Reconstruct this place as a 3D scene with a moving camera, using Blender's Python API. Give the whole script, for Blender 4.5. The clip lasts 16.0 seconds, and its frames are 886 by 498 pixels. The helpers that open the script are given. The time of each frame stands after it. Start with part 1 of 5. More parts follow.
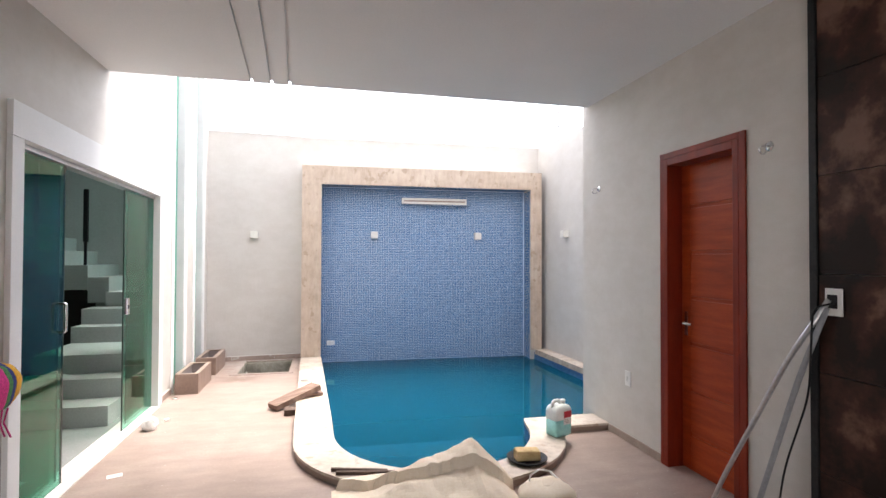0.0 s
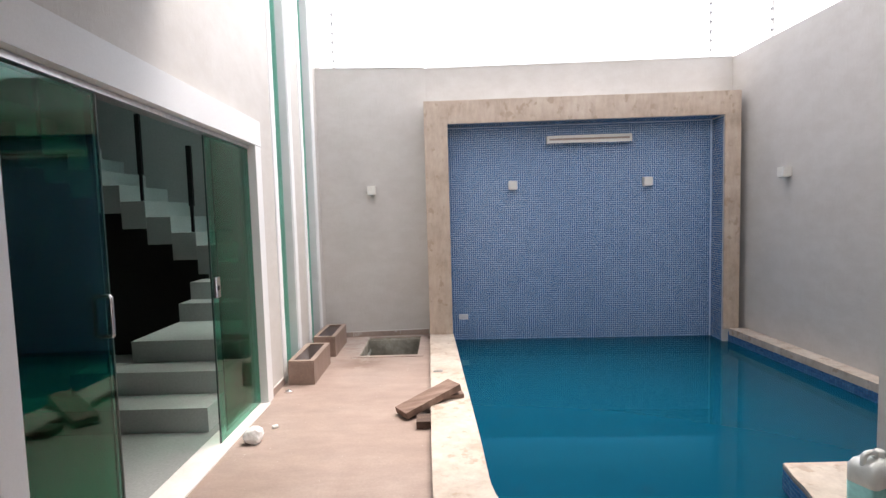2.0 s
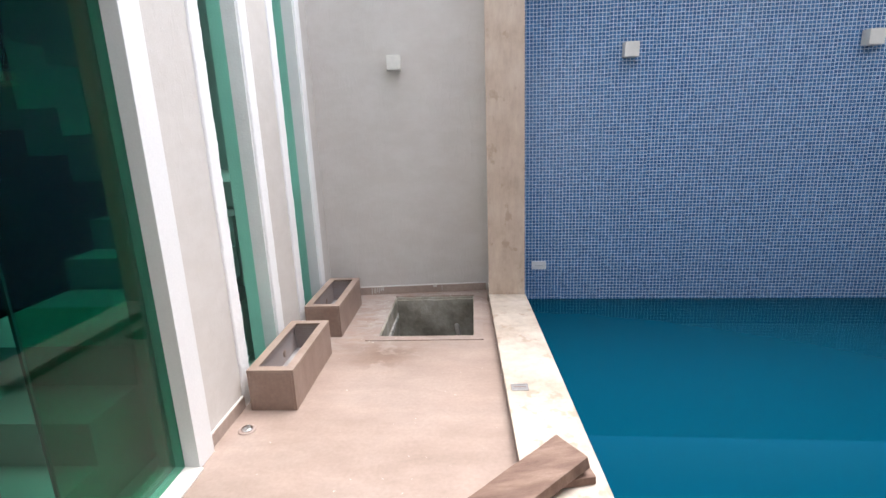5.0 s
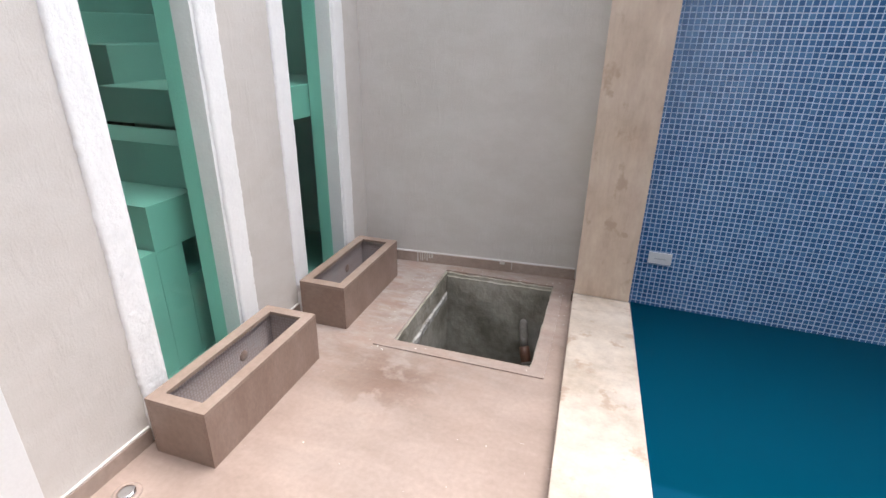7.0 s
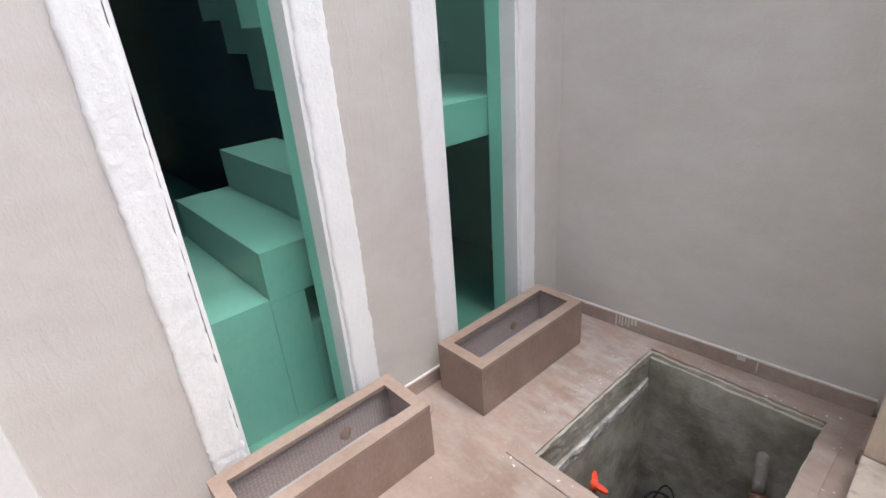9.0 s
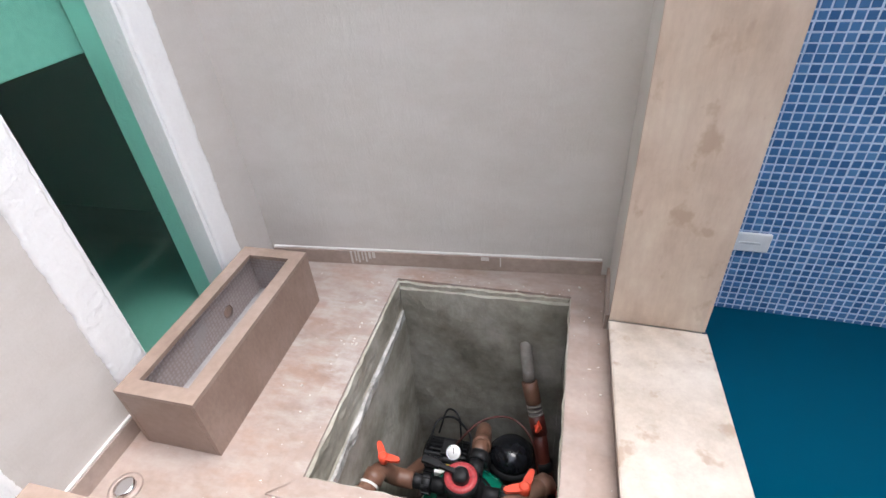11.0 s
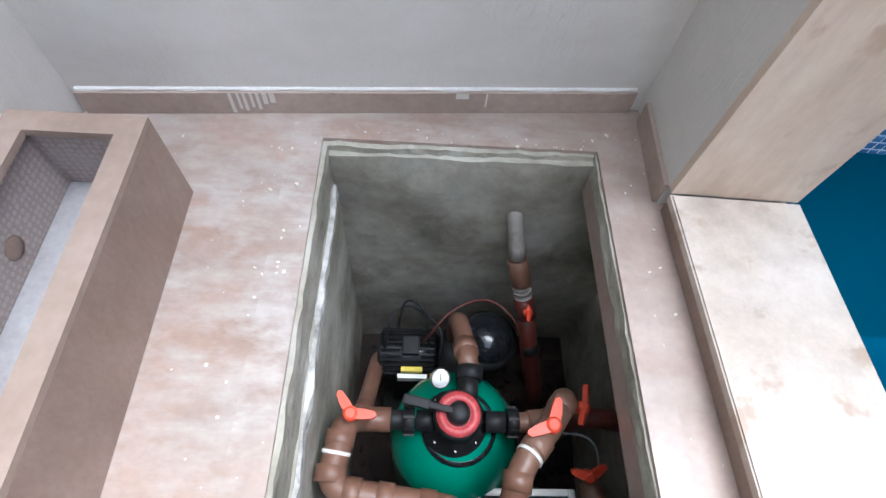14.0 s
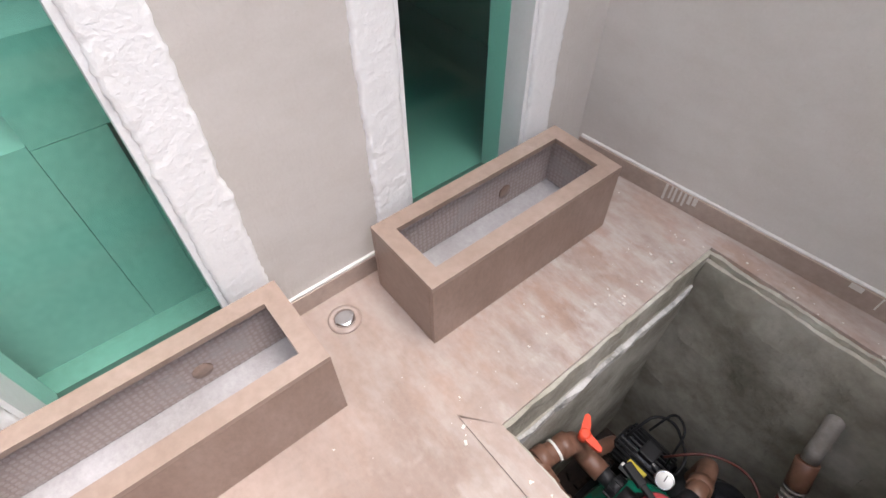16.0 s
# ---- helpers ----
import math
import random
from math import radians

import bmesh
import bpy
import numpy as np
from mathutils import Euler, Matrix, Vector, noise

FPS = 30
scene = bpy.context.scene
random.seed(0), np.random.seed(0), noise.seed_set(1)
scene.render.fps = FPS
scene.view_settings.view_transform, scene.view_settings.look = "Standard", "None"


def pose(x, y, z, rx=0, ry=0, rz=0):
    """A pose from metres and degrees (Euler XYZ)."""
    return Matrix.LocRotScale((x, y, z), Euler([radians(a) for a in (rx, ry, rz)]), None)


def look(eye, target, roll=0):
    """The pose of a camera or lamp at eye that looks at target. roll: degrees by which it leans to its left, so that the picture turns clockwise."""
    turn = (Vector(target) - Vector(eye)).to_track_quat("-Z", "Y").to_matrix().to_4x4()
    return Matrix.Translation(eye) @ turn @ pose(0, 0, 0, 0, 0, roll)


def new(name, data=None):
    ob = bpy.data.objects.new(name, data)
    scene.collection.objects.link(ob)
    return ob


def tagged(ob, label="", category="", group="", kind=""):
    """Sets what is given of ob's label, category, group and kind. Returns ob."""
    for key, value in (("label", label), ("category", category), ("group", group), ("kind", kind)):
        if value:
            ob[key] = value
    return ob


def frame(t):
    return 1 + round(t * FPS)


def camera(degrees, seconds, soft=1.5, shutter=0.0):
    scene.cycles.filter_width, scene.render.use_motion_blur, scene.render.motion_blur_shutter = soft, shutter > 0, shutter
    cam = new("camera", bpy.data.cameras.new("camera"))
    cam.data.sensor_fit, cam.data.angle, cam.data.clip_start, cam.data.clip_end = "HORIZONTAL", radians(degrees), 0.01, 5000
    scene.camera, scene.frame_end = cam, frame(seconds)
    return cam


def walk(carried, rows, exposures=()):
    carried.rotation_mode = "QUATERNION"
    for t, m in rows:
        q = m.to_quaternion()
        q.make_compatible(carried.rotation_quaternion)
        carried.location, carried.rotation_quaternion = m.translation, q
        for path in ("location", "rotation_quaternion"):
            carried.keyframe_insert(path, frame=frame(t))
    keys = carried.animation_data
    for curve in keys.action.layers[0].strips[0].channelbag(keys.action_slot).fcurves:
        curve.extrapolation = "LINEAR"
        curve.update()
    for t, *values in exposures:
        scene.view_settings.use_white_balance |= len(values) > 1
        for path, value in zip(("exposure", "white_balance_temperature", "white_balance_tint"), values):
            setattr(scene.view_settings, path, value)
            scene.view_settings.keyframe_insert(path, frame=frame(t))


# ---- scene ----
cam = camera(82.2, 16.0)
PATH = [
    (0, (1.622, 1.584, 1.475), (2.068, 3.533, 1.507), 0.2),
    (0.5, (1.606, 1.923, 1.502), (1.98, 3.888, 1.498), -0.2),
    (1, (1.594, 2.36, 1.497), (1.838, 4.344, 1.435), -0.7),
    (1.5, (1.587, 2.758, 1.486), (1.671, 4.753, 1.365), -1.3),
    (2, (1.48, 3.073, 1.495), (1.472, 5.068, 1.353), -1.6),
    (2.5, (1.436, 3.446, 1.508), (1.382, 5.439, 1.347), -1.9),
    (3, (1.341, 3.773, 1.474), (1.277, 5.761, 1.267), -2.1),
    (3.5, (1.287, 4.137, 1.491), (1.221, 6.11, 1.172), -2.9),
    (6, (1.156, 6.031, 1.274), (0.911, 7.932, 0.704), -0.2),
    (6.5, (1.268, 6.337, 1.273), (0.909, 8.188, 0.608), 0.8),
    (7, (1.34, 6.562, 1.297), (0.779, 8.314, 0.512), 1.0),
    (7.5, (1.295, 6.713, 1.261), (0.52, 8.368, 0.45), 1.5),
    (8, (1.306, 6.895, 1.289), (0.262, 8.396, 0.479), 0.2),
    (8.5, (1.324, 7.213, 1.357), (0.022, 8.489, 0.536), -3.1),
    (9, (1.315, 7.368, 1.362), (-0.065, 8.546, 0.520), -4.5),
    (9.5, (1.284, 7.405, 1.312), (0.011, 8.678, 0.447), -4.4),
    (10, (1.214, 7.550, 1.287), (0.242, 8.999, 0.308), -4.0),
    (12.5, (0.924, 8.092, 1.022), (0.833, 9.417, -0.473), -5.0),
    (13, (0.805, 8.222, 0.972), (0.806, 9.428, -0.624), -1.6),
    (13.5, (0.745, 8.345, 0.908), (0.822, 9.445, -0.76), 3.3),
    (14, (0.747, 8.381, 0.89), (0.86, 9.364, -0.848), 8.0),
    (14.5, (0.753, 8.361, 0.886), (0.875, 9.28, -0.886), 11.2),
    (15, (0.744, 8.299, 0.946), (0.772, 9.26, -0.807), 10.5),
    (15.5, (0.788, 8.07, 1.002), (0.298, 9.193, -0.579), 3.9),
    (16, (0.793, 8.011, 1.063), (-0.239, 8.824, -0.445), -0.9),
]
walk(cam, [(t, look(eye, target, roll)) for t, eye, target, roll in PATH], [(0, 2.72, 6900, 13), (1, 2.45, 6900, 13), (2, 2.03, 6900, 14), (3, 1.86, 6700, 13), (3.5, 2.03, 6550, 12), (6, 2.18, 6500, 12), (7, 2.1, 6500, 12), (9.3, 1.95, 6500, 13), (10, 2.25, 6500, 14), (12.5, 2.6, 6000, 9), (14.5, 2.7, 5750, 8), (15.3, 2.5, 5900, 9), (16, 2.2, 6600, 15)])

# ---- light ----
world = bpy.data.worlds.new("sky")
scene.world = world
world.use_nodes = True
wn = world.node_tree
sky = wn.nodes.new("ShaderNodeTexSky")
sky.sky_type, sky.sun_disc = "NISHITA", False
sky.sun_elevation, sky.sun_rotation = radians(72), radians(45)
sky.air_density, sky.dust_density = 1.0, 2.0
haze = wn.nodes.new("ShaderNodeHueSaturation")
haze.inputs["Saturation"].default_value = 0.42
wn.links.new(sky.outputs[0], haze.inputs["Color"])
wn.links.new(haze.outputs[0], wn.nodes["Background"].inputs[0])
wn.nodes["Background"].inputs[1].default_value = 0.15
sun = new("sun", bpy.data.lights.new("sun", "SUN"))
sun.data.energy, sun.data.angle, sun.data.color = 0.95, radians(45), (1.0, 0.98, 0.95)
sun.matrix_world = look((1.7, 1.7, 7.5), (0, 0, 0))


# ---- materials ----
def nodes(name):
    m = bpy.data.materials.new(name)
    m.use_nodes = True
    t = m.node_tree
    return m, t, t.nodes["Principled BSDF"]


def node(t, kind, **inputs):
    n = t.nodes.new(kind)
    for key, value in inputs.items():
        n.inputs[key.replace("_", " ")].default_value = value
    return n


def ramp(t, source, stops):
    r = t.nodes.new("ShaderNodeValToRGB")
    while len(r.color_ramp.elements) < len(stops):
        r.color_ramp.elements.new(0.5)
    for e, (pos, col) in zip(r.color_ramp.elements, stops):
        e.position, e.color = pos, (*col, 1)
    t.links.new(source, r.inputs[0])
    return r.outputs[0]


def mixed(t, kind, fac, a, b):
    n = t.nodes.new("ShaderNodeMix")
    n.data_type, n.blend_type = "RGBA", kind
    for sock, value in ((n.inputs[0], fac), (n.inputs[6], a), (n.inputs[7], b)):
        if isinstance(value, bpy.types.NodeSocket):
            t.links.new(value, sock)
        elif isinstance(value, tuple):
            sock.default_value = (*value, 1)
        else:
            sock.default_value = value
    return n.outputs[2]


def coords(t, scale=(1, 1, 1)):
    g = t.nodes.new("ShaderNodeNewGeometry")
    m = t.nodes.new("ShaderNodeMapping")
    m.inputs["Scale"].default_value = scale
    t.links.new(g.outputs["Position"], m.inputs["Vector"])
    return m.outputs[0]


def noisy(t, vec, scale, detail=4.0, rough=0.6):
    n = node(t, "ShaderNodeTexNoise", Scale=scale, Detail=detail, Roughness=rough)
    t.links.new(vec, n.inputs["Vector"])
    return n.outputs[0]


def bumped(t, bsdf, height, strength, distance=0.01):
    b = node(t, "ShaderNodeBump", Strength=strength, Distance=distance)
    t.links.new(height, b.inputs["Height"])
    t.links.new(b.outputs[0], bsdf.inputs["Normal"])


def surface(name, base, dark, light, rough, big=1.2, fine=60.0, bump=0.15, metal=0.0, stretch=(1, 1, 1), spec=0.5, spread=0.25):
    """A painted, mineral or wooden surface with large clouds, fine grain and a slight relief."""
    m, t, b = nodes(name)
    v = coords(t, stretch)
    big_n, fine_n = noisy(t, v, big, 5.0), noisy(t, v, fine, 3.0)
    col = ramp(t, big_n, ((0.5 - spread, dark), (0.5, base), (0.5 + spread, light)))
    col = mixed(t, "OVERLAY", 0.22, col, fine_n)
    t.links.new(col, b.inputs["Base Color"])
    b.inputs["Roughness"].default_value = rough
    b.inputs["Metallic"].default_value = metal
    b.inputs["Specular IOR Level"].default_value = spec
    bumped(t, b, fine_n, bump, 0.004)
    return m


def blotched(name, base, dark, light, spot, pit=0.615):
    """Honed travertine: soft clouds, upright veins and brown pitted blotches."""
    m, t, b = nodes(name)
    v = coords(t)
    col = ramp(t, noisy(t, v, 4.0, 5.0), ((0.3, dark), (0.5, base), (0.7, light)))
    vein = ramp(t, noisy(t, coords(t, (3, 3, 0.7)), 6.0, 6.0, 0.7), ((0.35, (0.40, 0.40, 0.40)), (0.65, (0.60, 0.60, 0.60))))
    col = mixed(t, "OVERLAY", 0.6, col, vein)
    pits = ramp(t, noisy(t, coords(t, (1, 1, 0.75)), 11.0, 4.0, 0.55), ((pit, (0, 0, 0)), (pit + 0.085, (0.7, 0.7, 0.7))))
    col = mixed(t, "MIX", pits, col, spot)
    t.links.new(col, b.inputs["Base Color"])
    b.inputs["Roughness"].default_value = 0.5
    bumped(t, b, noisy(t, v, 60, 3.0), 0.12, 0.004)
    return m


def plain(name, col, rough=0.5, metal=0.0, vary=0.12, scale=35.0, spec=0.5):
    m, t, b = nodes(name)
    n = noisy(t, coords(t), scale)
    c = ramp(t, n, ((0.3, tuple(k * (1 - vary) for k in col)), (0.7, tuple(min(1, k * (1 + vary)) for k in col))))
    t.links.new(c, b.inputs["Base Color"])
    b.inputs["Roughness"].default_value, b.inputs["Metallic"].default_value = rough, metal
    b.inputs["Specular IOR Level"].default_value = spec
    return m


def glass(name, tint, gloss):
    """Tinted clear pane; the tint acts at each of its two faces."""
    m, t, b = nodes(name)
    t.nodes.remove(b)
    tr = node(t, "ShaderNodeBsdfTransparent", Color=(*tint, 1))
    gl = node(t, "ShaderNodeBsdfGlossy", Color=(0.9, 1.0, 0.95, 1), Roughness=0.0)
    lw = node(t, "ShaderNodeLayerWeight", Blend=0.5)
    pw = t.nodes.new("ShaderNodeMath")
    pw.operation = "POWER"
    pw.inputs[1].default_value = 3.5
    t.links.new(lw.outputs["Facing"], pw.inputs[0])
    ml = t.nodes.new("ShaderNodeMath")
    ml.operation = "MULTIPLY_ADD"
    ml.inputs[1].default_value, ml.inputs[2].default_value = gloss, 0.02
    t.links.new(pw.outputs[0], ml.inputs[0])
    mx = t.nodes.new("ShaderNodeMixShader")
    t.links.new(ml.outputs[0], mx.inputs[0])
    t.links.new(tr.outputs[0], mx.inputs[1])
    t.links.new(gl.outputs[0], mx.inputs[2])
    t.links.new(mx.outputs[0], t.nodes["Material Output"].inputs[0])
    return m


def wall_mat():
    """Rolled grey emulsion over hand-floated plaster, with faint patches and stray crumbs."""
    m, t, b = nodes("grey_wall_paint")
    v = coords(t)
    col = ramp(t, noisy(t, v, 0.9, 5.0), ((0.25, (0.55, 0.517, 0.478)), (0.5, (0.595, 0.562, 0.522)), (0.75, (0.635, 0.602, 0.562))))
    patch = ramp(t, noisy(t, coords(t, (1, 1, 1.8)), 4.5, 6.0, 0.7), ((0.40, (0.475, 0.475, 0.475)), (0.62, (0.53, 0.53, 0.53))))
    col = mixed(t, "OVERLAY", 0.8, col, patch)
    fine = noisy(t, v, 140, 3.0)
    col = mixed(t, "OVERLAY", 0.06, col, fine)
    crumb = ramp(t, noisy(t, v, 22.0, 3.0), ((0.68, (0, 0, 0)), (0.76, (1, 1, 1))))
    t.links.new(col, b.inputs["Base Color"])
    b.inputs["Roughness"].default_value = 0.7
    drips = ramp(t, noisy(t, coords(t, (3, 3, 0.8)), 11.0, 4.0, 0.6), ((0.52, (0, 0, 0)), (0.66, (1, 1, 1))))
    height = mixed(t, "ADD", 1.0, mixed(t, "ADD", 0.6, fine, drips), crumb)
    bumped(t, b, height, 0.28, 0.004)
    return m


WALL = wall_mat()
WHITE = surface("white_wall_paint", (0.78, 0.78, 0.77), (0.72, 0.72, 0.71), (0.82, 0.82, 0.81), 0.65, 1.0, 120, 0.12)
TEXTURED = surface("rough_white_render", (0.84, 0.84, 0.83), (0.80, 0.80, 0.79), (0.87, 0.87, 0.86), 0.8, 6.0, 85, 0.6)
CEILING = surface("ceiling_paint", (0.76, 0.75, 0.74), (0.73, 0.72, 0.71), (0.79, 0.78, 0.77), 0.75, 0.8, 90, 0.06)


def floor_mat(name, base, dark, light, splash):
    """Stone-look tile with soft clouds, brushed streaks and patches of dried cement."""
    m, t, b = nodes(name)
    v = coords(t)
    w = coords(t, (1.0, 2.6, 1.0))
    big, fine, streak = noisy(t, v, 1.5, 5.0), noisy(t, v, 55, 3.0), noisy(t, w, 3.2, 5.0, 0.6)
    col = ramp(t, big, ((0.25, dark), (0.5, base), (0.75, light)))
    col = mixed(t, "OVERLAY", 0.55, col, ramp(t, streak, ((0.3, (0.40, 0.40, 0.40)), (0.7, (0.62, 0.62, 0.62)))))
    col = mixed(t, "OVERLAY", 0.18, col, fine)
    spots = ramp(t, noisy(t, coords(t, (1.0, 2.2, 1.0)), 7.0, 6.0, 0.68), ((0.43, (0, 0, 0)), (0.53, (0.42, 0.42, 0.42)), (0.65, (0.95, 0.95, 0.95))))
    where = t.nodes.new("ShaderNodeVectorMath")
    where.operation = "DISTANCE"
    where.inputs[1].default_value = (0.45, 8.85, 0)
    g = t.nodes.new("ShaderNodeNewGeometry")
    t.links.new(g.outputs["Position"], where.inputs[0])
    near = ramp(t, where.outputs["Value"], ((0.15, (1, 1, 1)), (1.0, (0, 0, 0))))
    mask = mixed(t, "MULTIPLY", 1.0, spots, near)
    rosy = ramp(t, noisy(t, coords(t, (1.0, 1.8, 1.0)), 4.2, 5.0, 0.65), ((0.48, (0, 0, 0)), (0.60, (0.55, 0.55, 0.55))))
    col = mixed(t, "MULTIPLY", mixed(t, "MULTIPLY", 1.0, rosy, near), col, (0.92, 0.76, 0.66))
    col = mixed(t, "MIX", mask, col, splash)
    wet = t.nodes.new("ShaderNodeVectorMath")
    wet.operation = "DISTANCE"
    wet.inputs[1].default_value = (0.61, 8.10, 0)
    t.links.new(g.outputs["Position"], wet.inputs[0])
    patch = ramp(t, wet.outputs["Value"], ((0.05, (1, 1, 1)), (0.26, (0, 0, 0))))
    patch = mixed(t, "MULTIPLY", 1.0, patch, ramp(t, noisy(t, v, 7.0, 4.0), ((0.42, (0, 0, 0)), (0.5, (1, 1, 1)))))
    col = mixed(t, "MULTIPLY", patch, col, (0.68, 0.6, 0.55))
    specks = ramp(t, noisy(t, v, 38.0, 2.0), ((0.735, (0, 0, 0)), (0.76, (1, 1, 1))))
    col = mixed(t, "MIX", specks, col, (0.72, 0.66, 0.6))
    t.links.new(col, b.inputs["Base Color"])
    b.inputs["Roughness"].default_value = 0.36
    bumped(t, b, streak, 0.06, 0.004)
    return m


FLOOR = floor_mat("pinkish_stone_floor", (0.33, 0.25, 0.212), (0.275, 0.202, 0.168), (0.385, 0.306, 0.268), (0.43, 0.39, 0.36))
RIM = floor_mat("stone_rim", (0.335, 0.257, 0.22), (0.28, 0.21, 0.177), (0.39, 0.314, 0.276), (0.46, 0.42, 0.39))
TILED = surface("brown_planter_tile", (0.265, 0.185, 0.148), (0.21, 0.14, 0.11), (0.32, 0.235, 0.195), 0.38, 4.0, 50, 0.08, stretch=(1, 2, 1))
SKIRT = surface("brown_skirting_tile", (0.36, 0.28, 0.235), (0.29, 0.22, 0.185), (0.45, 0.36, 0.31), 0.45, 3.0, 50, 0.1)
TRAV = blotched("cream_travertine", (0.575, 0.455, 0.355), (0.48, 0.365, 0.275), (0.64, 0.53, 0.43), (0.41, 0.29, 0.20), 0.585)
COPING = blotched("pale_travertine_coping", (0.50, 0.43, 0.36), (0.39, 0.315, 0.25), (0.57, 0.505, 0.44), (0.34, 0.24, 0.17), 0.575)
CONCRETE = surface("rough_cement_render", (0.36, 0.335, 0.275), (0.20, 0.185, 0.145), (0.50, 0.48, 0.42), 0.9, 5.0, 35, 1.0, spread=0.2)
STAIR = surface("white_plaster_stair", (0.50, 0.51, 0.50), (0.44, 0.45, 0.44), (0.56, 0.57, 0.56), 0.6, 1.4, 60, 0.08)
# kept pale so the unseen ground outside reflects light into the porch
BOUNCEGROUND = surface("pale_bounce_ground", (0.55, 0.53, 0.50), (0.48, 0.46, 0.43), (0.61, 0.59, 0.56), 0.8, 0.8, 40, 0.2)
WOOD = surface("reddish_door_wood", (0.36, 0.045, 0.009), (0.24, 0.028, 0.006), (0.46, 0.075, 0.016), 0.35, 2.2, 40, 0.1, stretch=(1, 1, 9), spec=0.25)
GLASS = glass("green_glass", (0.30, 0.67, 0.57), 0.60)
GLASS_SLIT = glass("slit_green_glass", (0.68, 0.95, 0.88), 0.12)
GROUT = plain("pale_blue_grout", (0.55, 0.66, 0.80), 0.8)


def tile_mat():
    m, t, b = nodes("blue_glass_mosaic")
    g = t.nodes.new("ShaderNodeNewGeometry")
    o = t.nodes.new("ShaderNodeObjectInfo")
    add = t.nodes.new("ShaderNodeMath")
    add.operation = "ADD"
    fr = t.nodes.new("ShaderNodeMath")
    fr.operation = "FRACT"
    t.links.new(g.outputs["Random Per Island"], add.inputs[0])
    t.links.new(o.outputs["Random"], add.inputs[1])
    t.links.new(add.outputs[0], fr.inputs[0])
    col = ramp(t, fr.outputs[0], ((0.0, (0.044, 0.13, 0.285)), (0.45, (0.06, 0.17, 0.35)), (0.8, (0.078, 0.20, 0.395)), (1.0, (0.10, 0.245, 0.45))))
    t.links.new(col, b.inputs["Base Color"])
    b.inputs["Roughness"].default_value = 0.18
    return m


TILE = tile_mat()


def water_mat():
    m, t, b = nodes("teal_pool_water")
    b.inputs["Specular IOR Level"].default_value = 0.22
    v = coords(t)
    b.inputs["Base Color"].default_value = (0.0, 0.054, 0.097, 1)
    b.inputs["Roughness"].default_value = 0.03
    b.inputs["IOR"].default_value = 1.33
    bumped(t, b, noisy(t, v, 3.0, 2.0), 0.03, 0.02)
    tr = node(t, "ShaderNodeBsdfTransparent", Color=(0.10, 0.50, 0.62, 1))
    mx = node(t, "ShaderNodeMixShader", Fac=0.12)
    t.links.new(b.outputs[0], mx.inputs[1])
    t.links.new(tr.outputs[0], mx.inputs[2])
    t.links.new(mx.outputs[0], t.nodes["Material Output"].inputs[0])
    return m


WATER = water_mat()
BASIN = plain("deep_blue_mosaic", (0.035, 0.105, 0.24), 0.3, 0.0, 0.25, 40.0)


# near-black colour that stands in for shade beneath the stairs
STAIRSHADE = plain("stair_shade_black", (0.03, 0.03, 0.028), 0.9)
SILL = surface("white_stone_sill", (0.74, 0.71, 0.67), (0.66, 0.62, 0.57), (0.80, 0.78, 0.75), 0.4, 3.0, 50, 0.05)
STONE = surface("brown_marbled_stone", (0.055, 0.02, 0.013), (0.015, 0.007, 0.005), (0.17, 0.09, 0.065), 0.45, 3.2, 14, 0.05, spread=0.11, spec=0.2)
CAULK = surface("smeared_wall_caulk", (0.62, 0.60, 0.57), (0.54, 0.52, 0.49), (0.68, 0.66, 0.63), 0.85, 9.0, 90, 0.5)
WOODD = surface("dark_red_door_frame", (0.20, 0.019, 0.006), (0.14, 0.012, 0.004), (0.27, 0.03, 0.009), 0.45, 2.0, 40, 0.08, stretch=(6, 6, 1), spec=0.25)
DARKWOOD = surface("dark_timber", (0.09, 0.055, 0.04), (0.05, 0.03, 0.022), (0.15, 0.10, 0.075), 0.8, 6.0, 60, 0.4, stretch=(1, 5, 1))
OFFCUT = surface("weathered_timber", (0.20, 0.125, 0.095), (0.12, 0.07, 0.05), (0.30, 0.21, 0.165), 0.8, 5.0, 70, 0.4, stretch=(1, 5, 1))
SACKING = surface("grey_cement_bed", (0.33, 0.315, 0.315), (0.25, 0.23, 0.225), (0.42, 0.41, 0.42), 0.7, 6.0, 90, 0.4)
CRUMB = surface("crumbling_pale_cement", (0.50, 0.49, 0.46), (0.22, 0.215, 0.19), (0.66, 0.65, 0.62), 0.9, 14.0, 60, 1.0, spread=0.15)


def tile_back():
    """Unglazed tile back: raised studs in a close pattern, smeared with grey cement."""
    m, t, b = nodes("studded_tile_back")
    v = coords(t)
    cell = node(t, "ShaderNodeTexVoronoi", Scale=78.0, Randomness=0.3)
    t.links.new(v, cell.inputs["Vector"])
    stud = ramp(t, cell.outputs["Distance"], ((0.32, (1, 1, 1)), (0.48, (0, 0, 0))))
    col = mixed(t, "MIX", stud, (0.35, 0.29, 0.27), (0.42, 0.36, 0.34))
    film = ramp(t, noisy(t, v, 7.0, 4.0), ((0.54, (0, 0, 0)), (0.64, (0.85, 0.85, 0.85))))
    col = mixed(t, "MIX", film, col, (0.37, 0.335, 0.325))
    t.links.new(col, b.inputs["Base Color"])
    b.inputs["Roughness"].default_value = 0.75
    bumped(t, b, stud, 0.4, 0.002)
    return m


